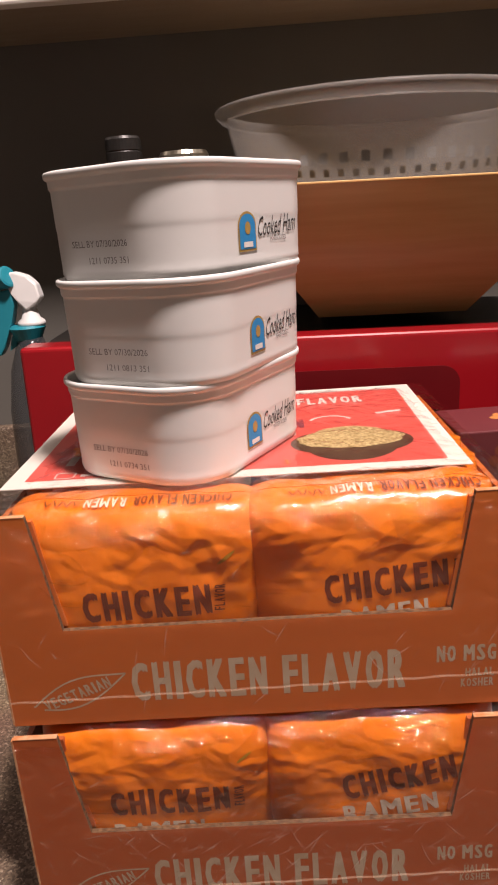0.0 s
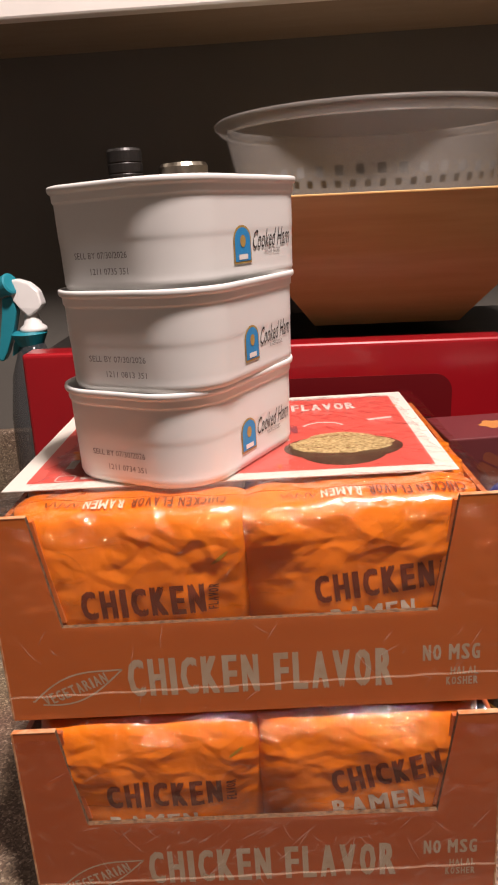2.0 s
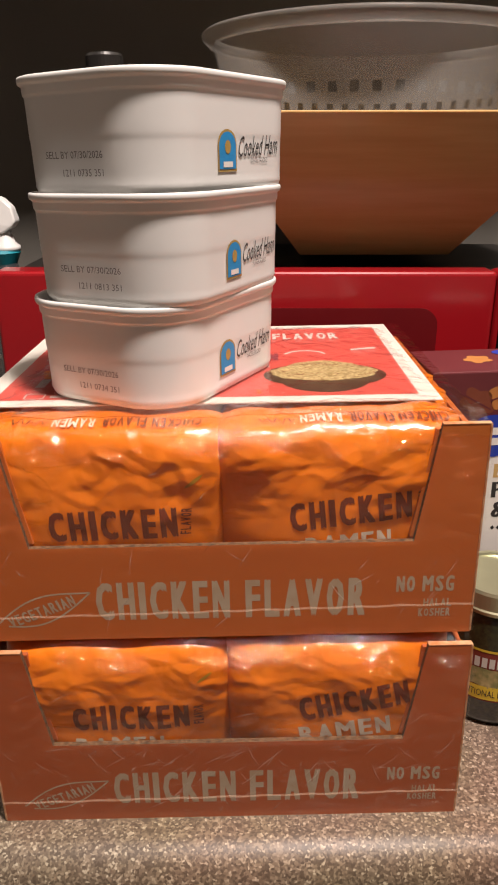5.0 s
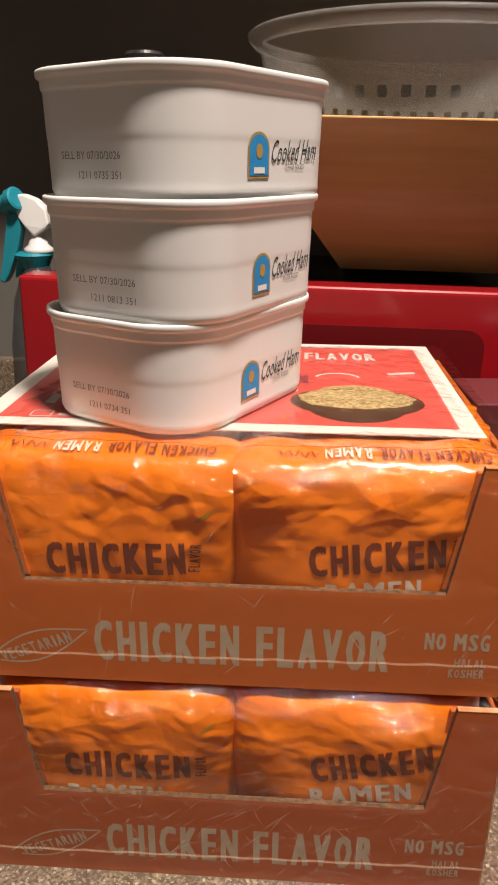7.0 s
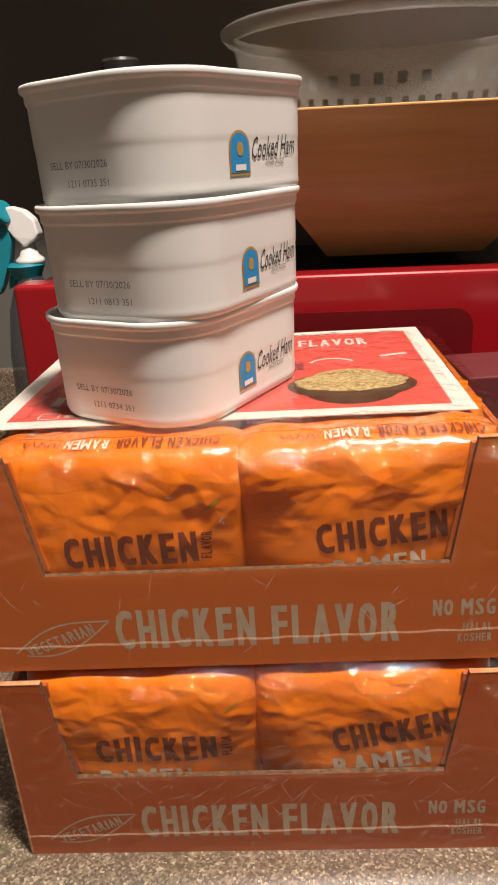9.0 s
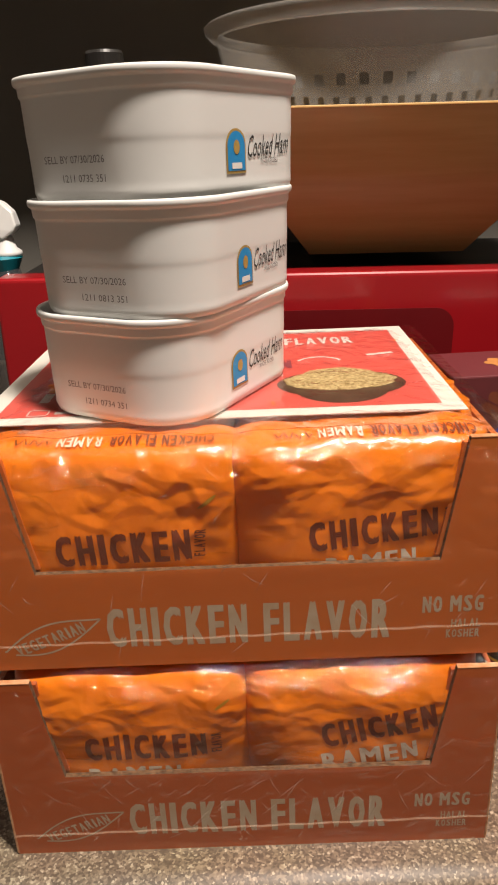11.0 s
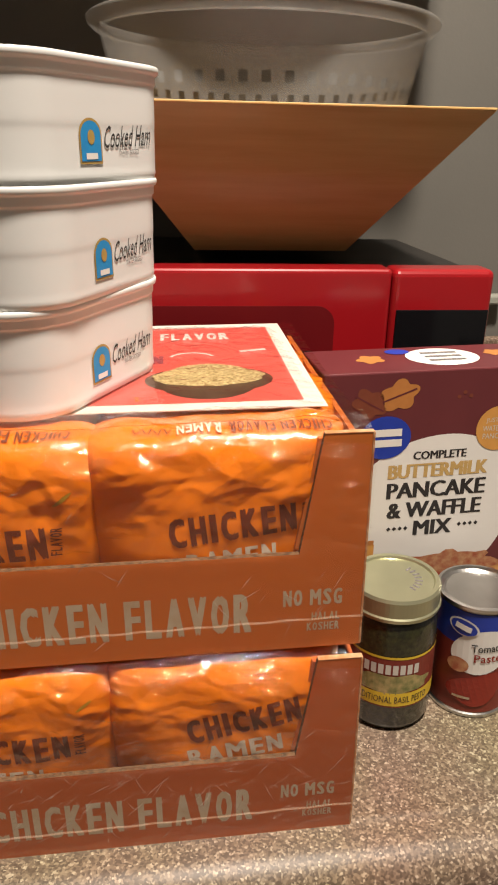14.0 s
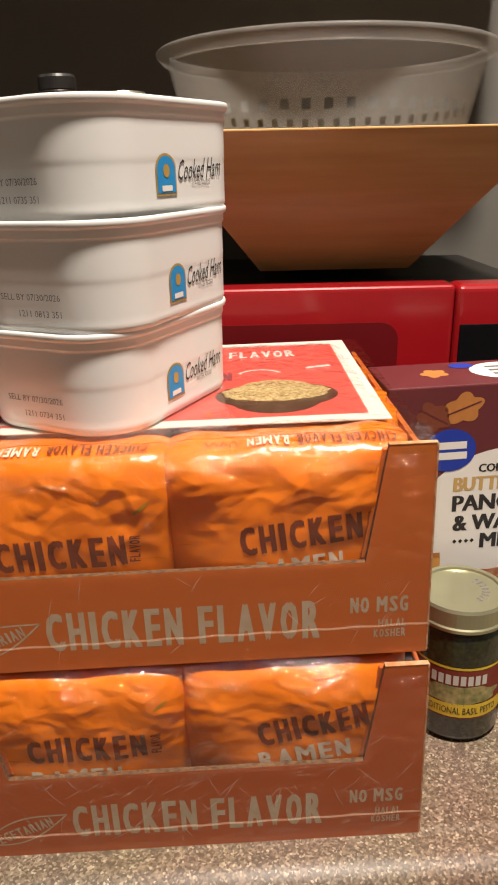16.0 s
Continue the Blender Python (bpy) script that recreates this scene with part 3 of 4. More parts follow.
def poster():
    p = empty("display_sheet", pose(-0.008, 0.151, 0.2716, 0, 0, -0.6))
    tagged(p, "red and white printed noodle sheet lying on the packs", "poster")
    part("paper", box(-0.143, 0.143, -0.105, 0.105, 0, 0.0006), M_POSTER_WHITE, p)
    part("red_field", lay(rect(0.262, 0.186), lambda a, b: (a, b, 0.00075)), M_POSTER, p)
    flat = lambda x0, y0, z0=0.0009: (lambda a, b: (x0 + a, y0 + b, z0))
    part("lettering", condensed("FLAVOR", 0.053, 0.0200, flat(0.072, 0.064), 0.0006, (0, 0, 1)), M_POSTER_WHITE, p)
    part("lettering", condensed("CHICKEN", 0.062, 0.0200, flat(0.0170, 0.0000), 0.0010, (0, 0, 1)), M_INK_RED, p)
    part("lettering", condensed("RAMEN", 0.056, 0.0170, flat(0.0130, -0.0200), 0.0010, (0, 0, 1)), M_POSTER_WHITE, p)
    arc = [(0.0165 * math.cos(radians(155 - 13 * k)), 0.0165 * math.sin(radians(155 - 13 * k))) for k in range(11)]
    part("printed_arc", lay(strip(arc, 0.0022), flat(0.068, 0.000)), M_POSTER_WHITE, p)
    part("printed_bar", lay(rect(0.020, 0.0045), flat(0.113, 0.020), 14), M_POSTER_WHITE, p)
    # the printed dish: a dark body, a rim and a heap of noodles
    part("printed_bowl", lay(disc(0.0410, 0.0280, 56), flat(0.0775, -0.0480)), M_BOWLPIC, p)
    part("printed_foot", lay(disc(0.0300, 0.0300, 48), flat(0.0765, -0.0570, 0.00085)), M_BOWLPIC, p)
    heap = lambda t: 1 + 0.02 * math.sin(7 * t) + 0.02 * math.sin(13 * t + 1) + 0.42 * max(0.0, math.sin(t)) ** 8
    part("printed_noodles", lay(disc(0.0362, 0.0205, 90, heap), flat(0.0775, -0.0420, 0.00105)), M_NOODLE, p)
    part("lettering", lay(text_bm("1", 0.006, 0.018, 0.01), flat(-0.109, -0.058)), M_POSTER_WHITE, p)
    ring = [(0.006 * max(-1, min(1, 1.3 * math.cos(2 * math.pi * k / 20))), 0.005 * max(-1, min(1, 1.3 * math.sin(2 * math.pi * k / 20)))) for k in range(21)]
    part("printed_mark", lay(strip(ring, 0.0009), lambda a, b: (-0.107 + a, -0.086 + b, 0.0009)), M_POSTER_WHITE, p)
    part("printed_bar", lay(rect(0.038, 0.0045), lambda a, b: (-0.078 + a, -0.087 + b, 0.0009)), M_POSTER_WHITE, p)
    return p


poster()


def wrap(parent_at, seed, name_label, whole, swell):
    """The clear film round a tray."""
    w = empty("shrink_film", parent_at)
    tagged(w, name_label, "plastic film")

    def front(a, b):
        x, run = -0.1500 + 0.300 * a, 0.168 * b
        up = max(0.0, min(1.0, (run - 0.055) / 0.03))
        win = max(0.0, min(1.0, (0.119 - abs(x)) / 0.010)) * max(0.0, min(1.0, (run - 0.060) / 0.030))
        bend = max(0.0, min(1.0, (run - 0.092) / 0.030)) * max(0.0, min(1.0, (0.170 - run) / 0.012))
        fold = crumple(x * 20 + seed, run * 22, seed, 4)
        fine = crumple(x * 48 + 9 * seed, run * 44, seed + 3.0, 4)
        lift = 0.0008 + (0.0004 + 0.0026 * up) * fold + (0.00022 + 0.0005 * up + 0.0015 * bend) * fine + swell * win
        crisp = (1 - abs(noise.noise(Vector((x * 24 + 14 * run, run * 40, seed + 21))))) ** 16 * max(0.0, noise.noise(Vector((x * 30, run * 35, seed + 31))) + 0.15)
        crisp += (1 - abs(noise.noise(Vector((x * 46 - 40 * run, run * 60 + 25 * x, seed + 27))))) ** 14 * max(0.0, noise.noise(Vector((x * 40, run * 50, seed + 37))) + 0.10)
        lift += (0.0006 + 0.0042 * up) * crisp
        pleat = (x * 62 + 0.9 * noise.noise(Vector((x * 40, run * 45, seed + 41))) + run * 30) % 1.0
        lift += 0.0030 * bend * abs(2 * pleat - 1) * max(0.0, noise.noise(Vector((x * 35, run * 25, seed + 43))) + 0.25)
        if run < 0.118:
            return x, -0.0008 - lift, 0.002 + run
        t = radians(90 * (run - 0.118) / 0.050)
        return x, -0.0008 - lift * math.cos(t) + 0.030 * (1 - math.cos(t)), 0.120 + (0.0150 + 0.5 * lift) * math.sin(t)
    part("front_film", film_sheet(380, 250, front), M_FILM, w, smooth=True, shadow=False, turn=False)
    if whole:
        def top(a, b):
            x, y = -0.149 + 0.298 * a, 0.002 + 0.262 * b
            n = crumple(x * 20, y * 20, seed + 8) - 0.4
            edge = min(1.0, min(a, 1 - a) * 9) * min(1.0, min(b, 1 - b) * 9)
            fine = crumple(x * 60, y * 60, seed + 2) - 0.4
            return x, y, 0.1318 + 0.0034 * edge + 0.0012 * n * edge + (0.0022 - 0.0018 * edge) * fine
        part("top_film", film_sheet(150, 130, top), M_FILM_FLAT, w, smooth=True, shadow=False, turn=False)
    r2 = random.Random(int(seed * 10))
    lines = bmesh.new()
    for k in range(26 if whole else 110):
        x, z = r2.uniform(-0.14, 0.13), r2.uniform(0.004, 0.06 if r2.random() < 0.75 else 0.12)
        ang, ln = r2.choice((0.5, 0.7, 1.1, 2.3)) + r2.uniform(-0.35, 0.35), r2.uniform(0.006, 0.026)
        p = Vector(front((x + 0.15) / 0.3, (z - 0.002) / 0.168))
        q = Vector(front(min(1, max(0, (x + ln * math.cos(ang) + 0.15) / 0.3)), min(1, max(0, (z + ln * math.sin(ang) - 0.002) / 0.168))))
        side = Vector((-(q - p).z, 0, (q - p).x)).normalized() * r2.uniform(0.0002, 0.0005)
        mid = (p + q) / 2 + side * 1.5 + Vector((0, -0.0012, 0))
        vs = [lines.verts.new(w_) for w_ in (p + Vector((0, -0.0004, 0)), mid - side, q + Vector((0, -0.0004, 0)), mid + side)]
        lines.faces.new((vs[0], vs[1], vs[3]))
        lines.faces.new((vs[1], vs[2], vs[3]))
    tagged(part("crease", lines, M_CREASE, w, "whitened creases in the film", shadow=False), kind="stuff")
    seam = [(-0.149 + 0.298 * k / 40, 0.0175 + 0.004 * k / 40 + 0.0004 * math.sin(k * 1.7)) for k in range(41)]
    part("seam", tube([(x, -0.0020, z) for x, z in seam], 0.0007, 8), M_SEAM, w, smooth=True, shadow=False)
    return w


wrap(UPPER, 1.5, "clear shrink film with a sealed seam round a tray", True, 0.0075)
wrap(LOWER, 4.5, "creased clear shrink film round the lower tray", False, 0.0065)


# ---- ham tubs ----
def tub_outline(a, b, r, n=96):
    """A rounded rectangle as closed points, evenly spaced."""
    pts = []
    for cx, cy, a0 in ((a - r, b - r, 0), (-a + r, b - r, 90), (-a + r, -b + r, 180), (a - r, -b + r, 270)):
        for k in range(n // 4):
            t = radians(a0 + 90 * k / (n // 4 - 1))
            pts.append((cx + r * math.cos(t), cy + r * math.sin(t)))
    return pts


TA, TB, TR, TH, TG = 0.0554, 0.0723, 0.0346, 0.0605, 0.0011


def tub_wall(s, z):
    """A point on the tub's outer wall: s metres along the front from the corner towards the camera, z up."""
    grow = TG * z / TH
    a, b, r = TA + grow, TB + grow, TR + grow
    # the wall runs along the -b side (s < 0) and the +a side (s > 0) round their corner
    arc = r * math.pi / 2
    if s < -arc / 2:
        p, nrm = Vector((a - r + (s + arc / 2), -b, 0)), Vector((0, -1, 0))
    elif s > arc / 2:
        p, nrm = Vector((a, -b + r + (s - arc / 2), 0)), Vector((1, 0, 0))
    else:
        t = -math.pi / 4 + s / r
        nrm = Vector((math.cos(t), math.sin(t), 0))
        p = Vector((a - r, -b + r, 0)) + r * nrm
    return p + Vector((0, 0, z)) + nrm * 0.0002


def ham_tub(at, code):
    t = empty("ham_tub", at)
    tagged(t, "empty white plastic ham tub with rolled rim, stacked", "food tub", group="stacked ham tubs")
    bm = bmesh.new()
    prof = [(-0.004, 0.0), (-0.0012, 0.0008), (0.0, 0.004)]
    prof += [(TG * z / TH - 0.00030 / (1 + math.exp((z - 0.0285) / 0.0008)), z) for z in (0.006, 0.010, 0.015, 0.020, 0.0245, 0.0265, 0.0275, 0.0285, 0.0295, 0.0310, 0.0335, 0.037, 0.041, 0.045, 0.0490, 0.0500)]
    prof += [(TG + d, z) for d, z in ((0.0002, 0.0507), (0.0006, 0.0512), (0.0008, 0.0518), (0.0009, 0.0552), (0.0012, 0.0559), (0.0024, 0.0566), (0.0029, 0.0577), (0.0029, 0.0592), (0.0025, 0.0602), (0.0015, 0.0605), (0.0006, 0.0602), (-0.0001, 0.0590))]
    prof += [(TG - 0.0012, 0.048), (-0.001, 0.02), (-0.003, 0.003), (-0.012, 0.002)]
    rings = []
    for off, z in prof:
        rings.append([bm.verts.new((x, y, z)) for x, y in tub_outline(TA + off, TB + off, TR + off)])
    n = len(rings[0])
    for p, q in zip(rings, rings[1:]):
        for k in range(n):
            bm.faces.new((p[k], p[(k + 1) % n], q[(k + 1) % n], q[k]))
    bm.faces.new(rings[0][::-1])
    bm.faces.new(rings[-1])
    part("shell", bm, M_TUB, t, smooth=True)

    def on(s0, z0, lift=0.0):
        def where(a, b):
            p = tub_wall(s0 + a, z0 + b)
            q = tub_wall(s0 + a + 0.0005, z0 + b)
            d = (q - p).normalized()
            return p + Vector((d.y, -d.x, 0)) * lift
        return where

    for grow, lift, mat, nm in ((1.0, 0.0, M_GOLD, "badge_edge"), (0.88, 0.0002, M_BADGE, "badge")):
        bm = bmesh.new()
        pts = [(-0.0094 * grow, -0.0112 * grow), (0.0094 * grow, -0.0112 * grow), (0.0094 * grow, 0.003 * grow)]
        for k in range(1, 12):
            pts.append((0.0094 * grow * math.cos(math.pi * k / 12), 0.003 * grow + 0.0078 * grow * math.sin(math.pi * k / 12)))
        pts.append((-0.0094 * grow, 0.003 * grow))
        bm.faces.new([bm.verts.new((x, y, 0)) for x, y in pts])
        last = part(nm, lay(bm, on(0.0521, 0.0215, lift), 0, 0.003), mat, t)
    part("badge_emblem", lay(disc(0.003, 0.0036, 12), on(0.0521, 0.0232, 0.0004), 0, 0.003), M_GOLD, last)
    part("badge_bar", lay(rect(0.0095, 0.003), on(0.0521, 0.0141, 0.0004), 0, 0.003), M_WHITE_INK, last)
    part("lettering", lay(sheared(text_bm("Cooked Ham", 0.044, 0.0110), 0.30), on(0.0860, 0.0240), 2, 0.003), M_INK, t)
    part("lettering", lay(text_bm("WATER ADDED", 0.0190, 0.0028), on(0.0860, 0.0160), 0, 0.003), M_INK_FADED, t)
    part("date_stamp", lay(text_bm("SELL BY 07/30/2026", 0.0410, 0.0036), on(-0.0510, 0.0205), 0, 0.003), M_INK_FADED, t)
    part("date_stamp", lay(text_bm(code, 0.0290, 0.0036), on(-0.0452, 0.0115), 0, 0.003), M_INK_FADED, t)
    return t


ham_tub(pose(-0.0372, 0.1086, 0.2730, 0.0, 0.0, -29.1), "1211 0734 351")
ham_tub(pose(-0.0331, 0.1055, 0.3322, 0.0, 0.0, -26.9), "1211 0813 351")
ham_tub(pose(-0.0316, 0.1087, 0.3913, 0.0, 0.0, -32.3), "1211 0735 351")


# ---- microwave ----
def microwave():
    m = empty("microwave", pose(0.062, 0.325, 0.006, 0, 1.2, 0))
    tagged(m, "red countertop microwave with black top and recessed handle", "microwave")
    x0, x1, z1 = -0.289, 0.289, 0.302
    part("body", box(x0 + 0.004, x1 - 0.004, 0.036, 0.300, 0.0, z1 - 0.006, 0.004), M_BLACK, m)
    # solid door; a plate in darkened red stands for its shaded grip hollow
    door = box(x0, 0.1875, 0.0, 0.036, 0.0, z1, 0.004, 3)
    d = part("door", door, M_RED, m, "glossy red door", smooth=False)
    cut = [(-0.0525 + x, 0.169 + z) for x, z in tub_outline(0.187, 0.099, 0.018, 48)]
    part("recess_plate", prism(cut, -0.0006, 0.012), [M_RED_SHADED, M_RED_SHADED], d, "flat plate for recessed window and grip, shade in its colour")
    part("window", box(x0 + 0.07, 0.114, -0.0016, 0.011, 0.09, 0.225, 0.0), M_GLASS_BLACK, d)
    panel = part("control_panel", box(0.1885, x1, 0.0, 0.036, 0.0, z1, 0.007, 4), M_RED, m)
    part("display", box(0.194, x1 - 0.003, -0.001, 0.010, 0.03, 0.2640, 0.0008), M_GLASS_BLACK, panel, "black glass display panel")
    for s in (-0.24, 0.24):
        for y in (0.06, 0.27):
            part("foot", box(s - 0.012, s + 0.012, y - 0.012, y + 0.012, -0.006, 0.0), M_BLACK, m)


microwave()


# ---- square bowl and colander ----
def square_bowl():
    b = empty("square_bowl", pose(0.152, 0.481, 0.3125, 0, 1.0, -0.5))
    tagged(b, "square flared bamboo salad bowl standing on the microwave", "bowl")
    hb, ht, H, th = 0.077, 0.176, 0.129, 0.006
    for k in range(4):
        bm = bmesh.new()
        lo, hi = hb, ht
        pts = [(-lo, -lo, 0), (lo, -lo, 0), (hi, -hi, H), (-hi, -hi, H), (-lo + th, -lo + th, 0.004), (lo - th, -lo + th, 0.004), (hi - th, -hi + th, H), (-hi + th, -hi + th, H)]
        v = [bm.verts.new(p) for p in pts]
        for q in ((0, 1, 2, 3), (7, 6, 5, 4), (0, 4, 5, 1), (1, 5, 6, 2), (3, 7, 4, 0)):
            bm.faces.new([v[j] for j in q])
        f = bm.faces.new([v[j] for j in (2, 6, 7, 3)])
        f.material_index = 1
        bmesh.ops.rotate(bm, verts=bm.verts, cent=(0, 0, 0), matrix=Matrix.Rotation(radians(90 * k), 3, "Z"))
        part("side", bm, [M_BAMBOO, M_BAMBOO_RIM], b)
    for k in range(4):
        rim = box(-ht, ht, -ht - 0.0005, -ht + th, H + 0.0001, H + 0.0022, 0.0006)
        bmesh.ops.rotate(rim, verts=rim.verts, cent=(0, 0, 0), matrix=Matrix.Rotation(radians(90 * k), 3, "Z"))
        bmesh.ops.translate(rim, verts=rim.verts, vec=(0, 0, 0.0001 * k))
        part("rim", rim, M_BAMBOO_RIM, b, "pale sanded rim")
    part("base", box(-hb + 0.0065, hb - 0.0065, -hb + 0.0065, hb - 0.0065, 0.0, 0.005), M_BAMBOO, b)
    return b


square_bowl()


def colander():
    c = empty("colander", pose(0.150, 0.480, 0.425, 0, 1.2, 0))
    tagged(c, "translucent white plastic colander nested in the bamboo bowl", "colander")
    n = 240
    r = lambda z: 0.142 + 0.021 * (z / 0.088)
    bm = bmesh.new()
    zs = [-0.055, -0.01, 0.0350, 0.0440, 0.0500, 0.060, 0.070, 0.088]

    def radius(z):
        return r(z) if z > -0.02 else 0.115
    for side in (0.0, -0.0022):
        g = [[bm.verts.new(((radius(z) + side) * math.cos(2 * math.pi * k / n), (radius(z) + side) * math.sin(2 * math.pi * k / n), z)) for k in range(n)] for z in zs]
        for j in range(len(zs) - 1):
            for k in range(n):
                if j == 2 and k % 5 < 2:
                    continue
                bm.faces.new((g[j][k], g[j][(k + 1) % n], g[j + 1][(k + 1) % n], g[j + 1][k]))
    part("wall", bm, M_COLANDER, c, smooth=True)
    rim = [(0.1630, 0.086), (0.1660, 0.0870), (0.1690, 0.0880), (0.1695, 0.0910), (0.1735, 0.0925), (0.1745, 0.0965), (0.1720, 0.0985), (0.1640, 0.0985), (0.1610, 0.0960), (0.1605, 0.088)]
    part("rim", lathe(rim + [rim[0]], 96, close=False), M_COLANDER, c, smooth=True)
    part("floor_disc", lathe([(0.1155, -0.056), (0.1155, -0.054)], 60), M_COLANDER, c)


colander()


# ---- carton of mix ----
def carton():
    c = empty("mix_carton", pose(0.248, 0.157, 0.0, 0, 0, 3.0))
    tagged(c, "plum-coloured pancake and waffle mix carton standing upright", "carton")
    W, H, D = 0.093, 0.257, 0.066
    part("box", box(-W, W, 0, D, 0, H, 0.0012), M_PLUM, c)

    def face(x0, z0, y=-0.00015):
        return lambda a, b: (x0 + a, y, z0 + b)

    def top(x0, y0):
        return lambda a, b: (x0 + a, y0 + b, H + 0.0002)

    blob = lambda t: 1 + 0.05 * math.sin(2 * t + 0.6) + 0.03 * math.sin(3 * t)
    white = part("white_panel", lay(disc(0.068, 0.074, 60, blob), face(0.0, 0.135)), M_WHITE_INK, c)
    for body, w, h, z, mat, bold in (("COMPLETE", 0.044, 0.0068, 0.1885, M_INK, 0.01), ("BUTTERMILK", 0.083, 0.0118, 0.1755, M_TAN_INK, 0.025),
                                     ("PANCAKE", 0.083, 0.0138, 0.1590, M_INK, 0.03), ("& WAFFLE", 0.080, 0.0138, 0.1415, M_INK, 0.03), ("MIX", 0.033, 0.0132, 0.1245, M_INK, 0.03)):
        part("lettering", thick(body, w, h, face(0.003, z, -0.0003), 0.0004 if body == "COMPLETE" else 0.0009), mat, white)
    for s in (-1, 1):
        for k in range(4):
            part("dot", lay(disc(0.0018, 0.0020, 4), face(0.003 + s * (0.023 + 0.0048 * k), 0.1250, -0.0003)), M_INK, c)
    logo = part("logo_shape", lay(disc(0.0205, 0.0175, 32), face(-0.043, 0.2050, -0.00045)), M_BLUE_INK, c)
    part("logo_bar", lay(rect(0.026, 0.006), face(-0.043, 0.2090, -0.0006)), M_WHITE_INK, logo)
    part("logo_bar", lay(rect(0.023, 0.006), face(-0.041, 0.2005, -0.0006)), M_WHITE_INK, logo)
    pan = part("pan_disc", lay(disc(0.0185, 0.0185, 40), face(0.049, 0.2075, -0.00045)), M_AMBER_INK, c)
    part("pan_handle", lay(rect(0.018, 0.0042), face(0.068, 0.2335, -0.00045), 50), M_TAN_INK, c)
    for k, (body, w) in enumerate((("JUST ADD", 0.022), ("WATER FOR", 0.026), ("PANCAKES", 0.025))):
        part("lettering", lay(text_bm(body, w, 0.0046), face(0.049, 0.2140 - 0.0064 * k, -0.0006)), M_POSTER_WHITE, pan)

    def oak(t):
        return 0.72 + 0.28 * abs(math.cos(2.5 * t)) ** 1.5
    for x, z, s, turn, mat in ((-0.034, 0.2385, 0.0165, 20, M_PLUM_LEAF), (-0.057, 0.2330, 0.0150, -30, M_PLUM_LEAF_DARK), (0.082, 0.182, 0.011, 10, M_PLUM_LEAF_DARK), (-0.082, 0.214, 0.011, 60, M_PLUM_LEAF_DARK)):
        part("printed_leaf", lay(disc(s, s * 0.78, 40, oak), face(x, z, -0.0002), turn), mat, c)
        vein = lay(rect(s * 1.7, s * 0.08), face(x, z, -0.0003), turn)
        part("printed_vein", vein, M_PLUM, c)
    for dx, dz in ((0.018, 0.2385), (0.023, 0.2355), (0.0135, 0.2350)):
        part("dot", lay(disc(0.0016, 0.0016, 10), face(dx, dz, -0.0002)), M_PLUM_LEAF_DARK, c)
    part("printed_plate", lay(disc(0.066, 0.030, 40), face(0.030, 0.062, -0.0002)), M_PANCAKE, c)
    part("printed_topping", lay(disc(0.046, 0.017, 50, lambda t: 1 + 0.09 * math.sin(9 * t) + 0.06 * math.sin(17 * t)), face(0.020, 0.083, -0.00045)), M_TOPPING, c)
    part("printed_syrup", lay(rect(0.013, 0.052), face(-0.052, 0.086, -0.0003)), M_AMBER_INK, c)
    part("printed_cap", lay(rect(0.012, 0.004), face(-0.052, 0.114, -0.00045)), M_PLUM_LEAF, c)
    part("top_panel", lay(disc(0.0295, 0.0240, 40), top(0.012, 0.034)), M_WHITE_INK, c)
    part("top_logo", lay(disc(0.010, 0.0075, 24), lambda a, b: (-0.019 + a, 0.052 + b, H + 0.0004)), M_BLUE_INK, c)
    for k in range(3):
        part("printed_bar", lay(rect(0.030, 0.0045), lambda a, b: (0.013 + a, 0.045 - 0.010 * k + b, H + 0.0004), 0), M_INK_FADED, c)
    for x, y, s in ((-0.047, 0.034, 0.0125), (0.058, 0.040, 0.0095)):
        part("printed_leaf", lay(disc(s, s * 0.9, 40, oak), top(x, y), 40), M_PLUM_LEAF, c)


carton()


def on_cyl(radius, z0, centre_deg):
    """Wrap flat work round an upright cylinder, facing the given compass angle."""
    def where(a, b):
        t = radians(centre_deg) + a / radius
        return radius * math.cos(t), radius * math.sin(t), z0 + b
    return where


